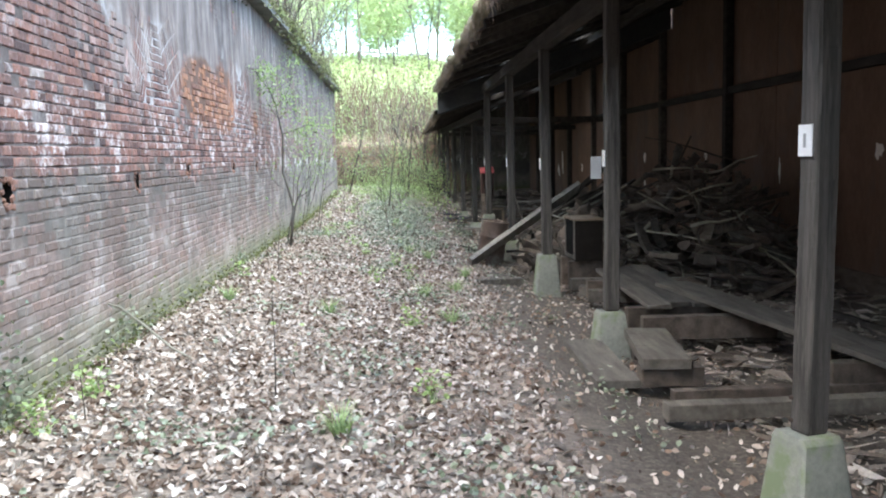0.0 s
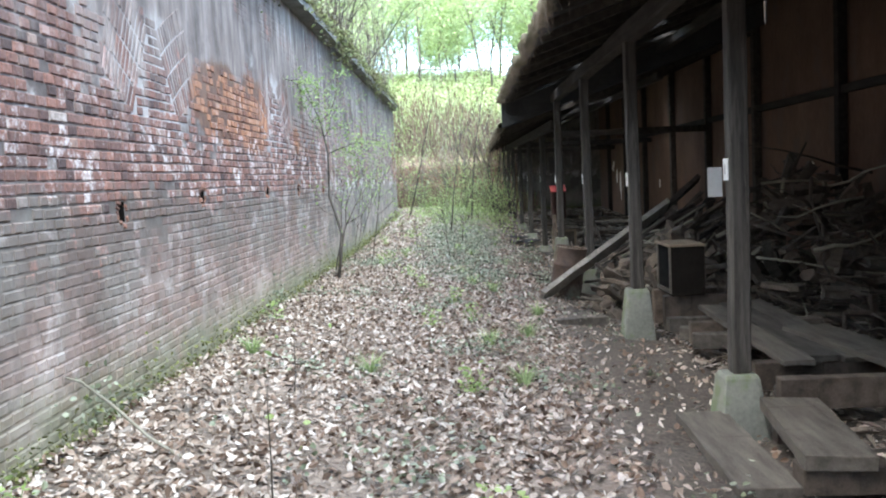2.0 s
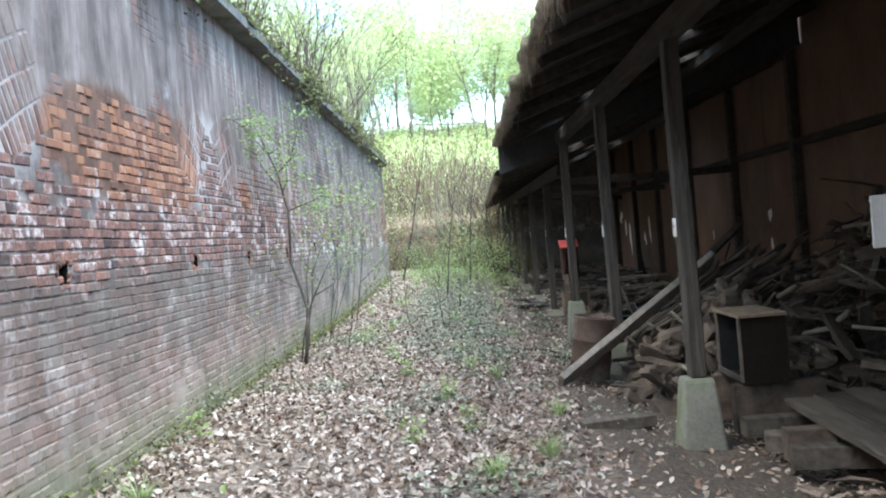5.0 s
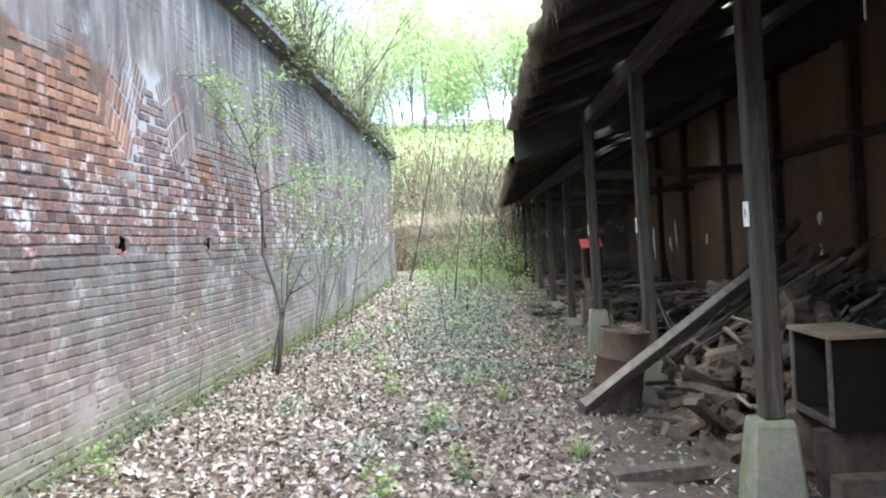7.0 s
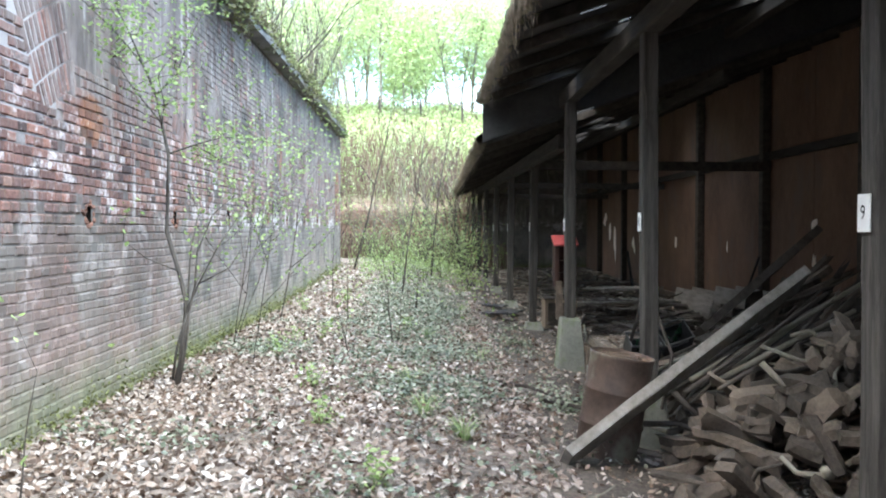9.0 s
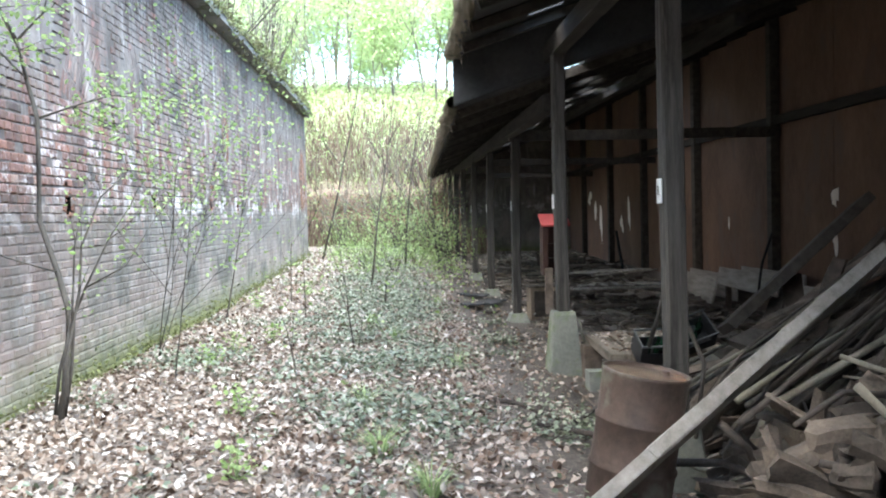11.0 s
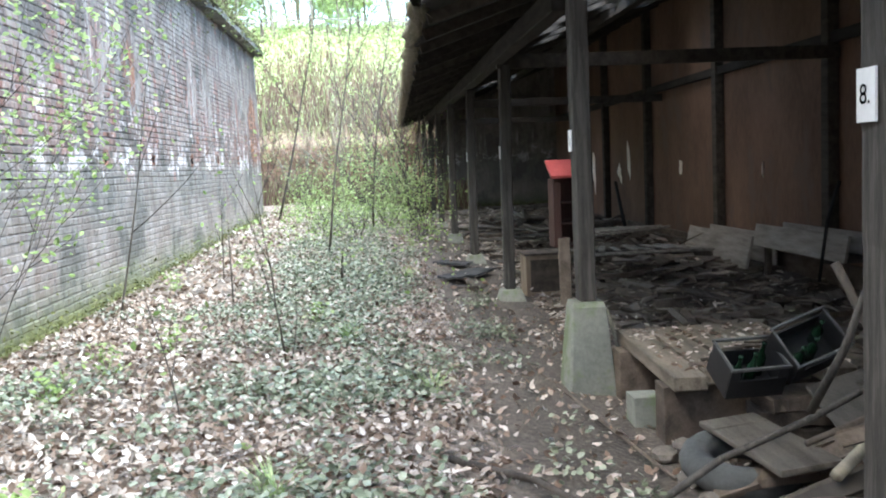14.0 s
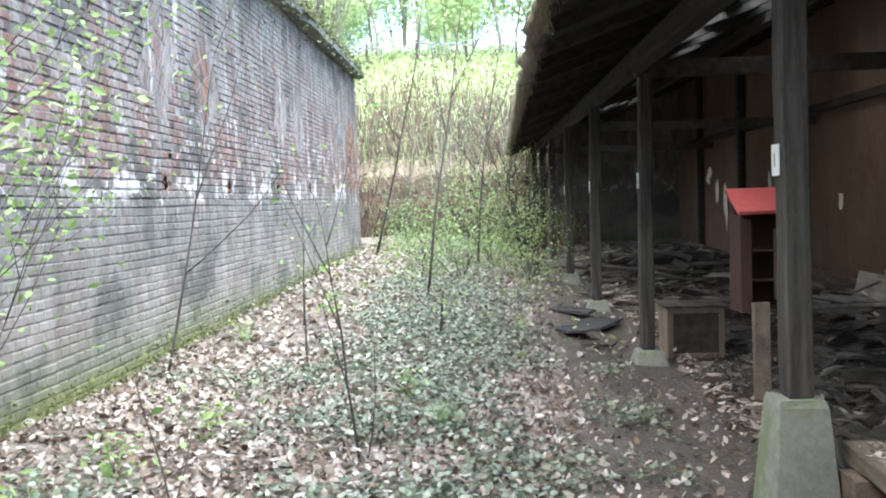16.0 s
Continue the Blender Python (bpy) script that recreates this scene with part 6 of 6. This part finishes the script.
sapling("thin_sapling", -1.6, 25.6, [thin(0.05, 0.1, 1.5, 0.009, 1, 2)], 30, 0.06, 114, "thin bare sapling stem in the ivy", low=0.5)
sapling("thin_sapling", -0.7, 19.0, [thin(-0.1, 0.1, 0.9, 0.008, 1, 2)], 16, 0.05, 115, "thin bare sapling stem in the ivy", low=0.3)

# bushes closing the far end
bush = lambda k, ln, rad, wob=0.16: [((random.Random(k * 31 + i).gauss(0, 0.45), random.Random(k * 57 + i).gauss(0, 0.45), 1.0), ln * random.Random(k + i).uniform(0.6, 1.1), rad, 7, wob, 2, 3) for i in range(9)]
for i, (x, y, ln, lv) in enumerate(((0.7, 33.2, 1.5, 1000), (1.35, 31.2, 0.9, 450), (-0.3, 34.6, 1.1, 420), (1.35, 35.4, 1.5, 520), (-1.3, 37.2, 0.9, 300), (0.4, 38.6, 2.0, 700), (-0.6, 31.6, 0.7, 220), (0.1, 30.2, 0.8, 240), (1.6, 38.2, 1.7, 500), (-1.6, 40.2, 1.3, 380))):
    sapling("bush", x, y, bush(i + 1, ln, 0.008, 0.2), lv, 0.06, 120 + i, "airy green bush growing across the path end", leafmat=FRESHLEAF if i % 3 else BUSHLEAF, spread=0.26, cat="bush", group="bushes at the path end")
# a fan of bare twigs before the brick bank
fan = [((rnd.gauss(-0.1, 0.75), rnd.gauss(0, 0.4), 1.0), rnd.uniform(1.6, 3.0), 0.012, 7, 0.10, 1, 3) for rnd in [random.Random(900)] for _ in range(26)]
sapling("bare_bush", 0.15, 40.6, fan, 160, 0.06, 139, "fan of bare brown twigs before the brick bank", spread=0.25, sides=4, cat="bush", group="bare bushes before the bank", low=1.2)
for i, (x, y, ln) in enumerate(((1.5, 38.5, 4.6), (1.1, 40.5, 4.2), (1.9, 40.0, 4.8), (-0.6, 41.5, 3.4), (0.3, 42.0, 3.4), (-1.8, 41.8, 3.2), (-3.4, 42.0, 3.0))):
    sapling("bare_bush", x, y, bush(i + 20, ln, 0.028, 0.12), 90, 0.08, 140 + i, "tall bush of bare brown stems before the bank", PALEBARK if i % 2 else BARK, spread=0.3, sides=4, cat="bush", group="bare bushes before the bank", low=1.5)

# stems growing on the wall top
for i, (x, y, ln) in enumerate(((-3.1, 10.5, 2.2), (-3.2, 15.5, 2.6), (-3.1, 18.5, 2.8), (-3.2, 21.0, 3.4), (-2.9, 23.5, 3.2), (-3.1, 25.5, 3.8), (-3.2, 28.5, 3.8), (-2.95, 31.0, 3.4), (-3.1, 33.5, 3.6), (-3.0, 35.8, 3.0))):
    sapling("wall_shrub", x, y, bush(i + 40, ln, 0.024, 0.10) + bush(i + 60, ln * 0.8, 0.018, 0.12), 260, 0.085, 160 + i, "clump of pale stems with spring leaves on the wall top", PALEBARK if i % 2 else BARK, spread=0.2, base=WALL_TOP + 0.15, sides=4, low=0.4, cat="shrub", group="shrubs on the wall top")


# trees over the crest and behind the wall
def tree(name, seed, high, leaves, sides=6):
    r = random.Random(seed)
    e = tagged(empty(name), "slender woodland tree, leaf and bark paled for haze", "tree", "woodland trees on the bank")
    out, tips = [], []
    grow(r, (0, 0, -0.3), (r.gauss(0, 0.05), r.gauss(0, 0.05), 1), high, 0.012 * high + 0.02, 10, 0.06, 2, out, tips, 7)
    V, F = tube_mesh(out, sides)
    # pale bark and crown colours put haze into the far trees
    soup("trunk", V, F, PALEBARK, e, flat=False)
    rn = np.random.default_rng(seed)
    tips = [t for t in tips if t.z > high * 0.08]
    pick = rn.integers(0, len(tips), leaves)
    scatter_leaves("crown", np.array([tuple(t) for t in tips])[pick] + rn.normal(0, 0.5, (leaves, 3)), rn.uniform(0.10, 0.24, leaves), HAZYLEAF, rn, 0.8, e, "airy green crown paled for haze", 1.1)
    return e


kinds = [tree("woodland_tree", 200 + i, 3.2 + 1.1 * i, 2600) for i in range(4)]
rt = random.Random(5)
put = []
for row in range(3):
    for i in range(24):
        put.append((-19 + 1.5 * i + rt.uniform(-0.9, 0.9), 52.0 + row * 4.0 + rt.uniform(-1.5, 1.5)))
put += [(-7 + rt.uniform(-2, 2), 6 + 4.5 * i + rt.uniform(-1, 1)) for i in range(8)]
for i, (x, y) in enumerate(put):
    m = Matrix.Translation((x, y, ground_z(x, y))) @ Matrix.Rotation(rt.uniform(0, 6.28), 4, "Z")
    if i < 4:
        kinds[i].matrix_basis = m
    else:
        copy_thing(kinds[i % 4], m)

# brush and grass on the bank
r = np.random.default_rng(91)
V, F = [], []
for _ in range(14000):
    x, y = r.uniform(-8, 3.5), 41.6 + r.exponential(3.2)
    if y > 52:
        continue
    z, ln, a = ground_z(x, y), r.uniform(0.3, 1.4), r.uniform(0, 6.28)
    if y > 47.5:
        ln *= 0.5
    lx, ly, w_ = 0.5 * ln * math.cos(a), 0.5 * ln * math.sin(a) - 0.2, r.uniform(0.006, 0.016)
    k = len(V)
    V += [(x - w_, y, z), (x + w_, y, z), (x + lx * 0.4 + w_, y + ly * 0.4, z + ln * 0.7), (x + lx * 0.4 - w_, y + ly * 0.4, z + ln * 0.7), (x + lx, y + ly, z + ln * 0.75)]
    F += [(k, k + 1, k + 2, k + 3), (k + 3, k + 2, k + 4, k + 4)]
for _ in range(2200):
    x, y, ln = r.uniform(-6, 2.6), r.uniform(42.75, 43.4), r.uniform(0.3, 1.1)
    z, a, w_ = 2.0 + r.uniform(-0.25, 0.4), r.normal(0, 0.5), r.uniform(0.005, 0.012)
    k = len(V)
    V += [(x - w_, y, z), (x + w_, y, z), (x + a * ln * 0.5 + w_, y - 0.25 * ln, z - ln * 0.25), (x + a * ln * 0.5 - w_, y - 0.25 * ln, z - ln * 0.25), (x + a * ln, y - 0.4 * ln, z - ln)]
    F += [(k, k + 1, k + 2, k + 3), (k + 3, k + 2, k + 4, k + 4)]
F = [f for f in F if f[2] != f[3]]
BRUSH = leaf_material("brown_bramble", [(0.0, (0.10, 0.066, 0.05)), (0.5, (0.225, 0.155, 0.12)), (0.8, (0.34, 0.25, 0.195)), (0.84, (0.27, 0.32, 0.14)), (1.0, (0.38, 0.44, 0.22))], 0.8, 0.2)
tagged(sheet("dead_brush", V, F, BRUSH), "brown dead bramble stems over the bank", "brush", kind="stuff")
n = 21000
x, y = r.uniform(-14, 6, n), 43.7 + r.gamma(2.0, 2.7, n)
# the bank weeds take the same haze-lightened leaf colour
tagged(scatter_leaves("bank_weeds", np.stack([x, y, heights(x, y) + r.exponential(0.12, n)], 1), r.uniform(0.10, 0.26, n), HAZYLEAF, r, 0.9), "fresh green weeds covering the upper bank", "weeds", kind="stuff")

# fence along the crest
fence = tagged(empty("crest_fence", 0, 50.6, 0), "old rail fence along the top of the bank", "fence")
for i in range(8):
    x = -10 + 2.0 * i
    box("post", (x - 0.05, -0.05, ground_z(x, 50.6) - 0.1), (x + 0.05, 0.05, ground_z(x, 50.6) + 0.9), BARK, fence)
    beam("rail", (x, -0.07, ground_z(x, 50.6) + 0.75), (x + 2.0, -0.07, ground_z(x + 2, 50.6) + 0.75), 0.03, 0.06, PALEBARK, fence)

# ---- the nearest bricks, one by one ----
shapes = {}
for y, z, ln, h, turn, out in single:
    key = (round(ln, 2), round(max(out, 0.002), 3) // 0.004)
    if key not in shapes:
        me = bpy.data.meshes.new("brick")
        c = brick_corners(0, 0, ln, h, 0, max(out, 0.002))
        me.from_pydata([(p[0] - WALL_X, p[1], p[2]) for p in c], [], BRICK_FACES)
        me.materials.append(BRICK_PIECE)
        shapes[key] = me
    o = new("brick", shapes[key])
    o.location = (WALL_X, y, z)
    o.parent = wall_west
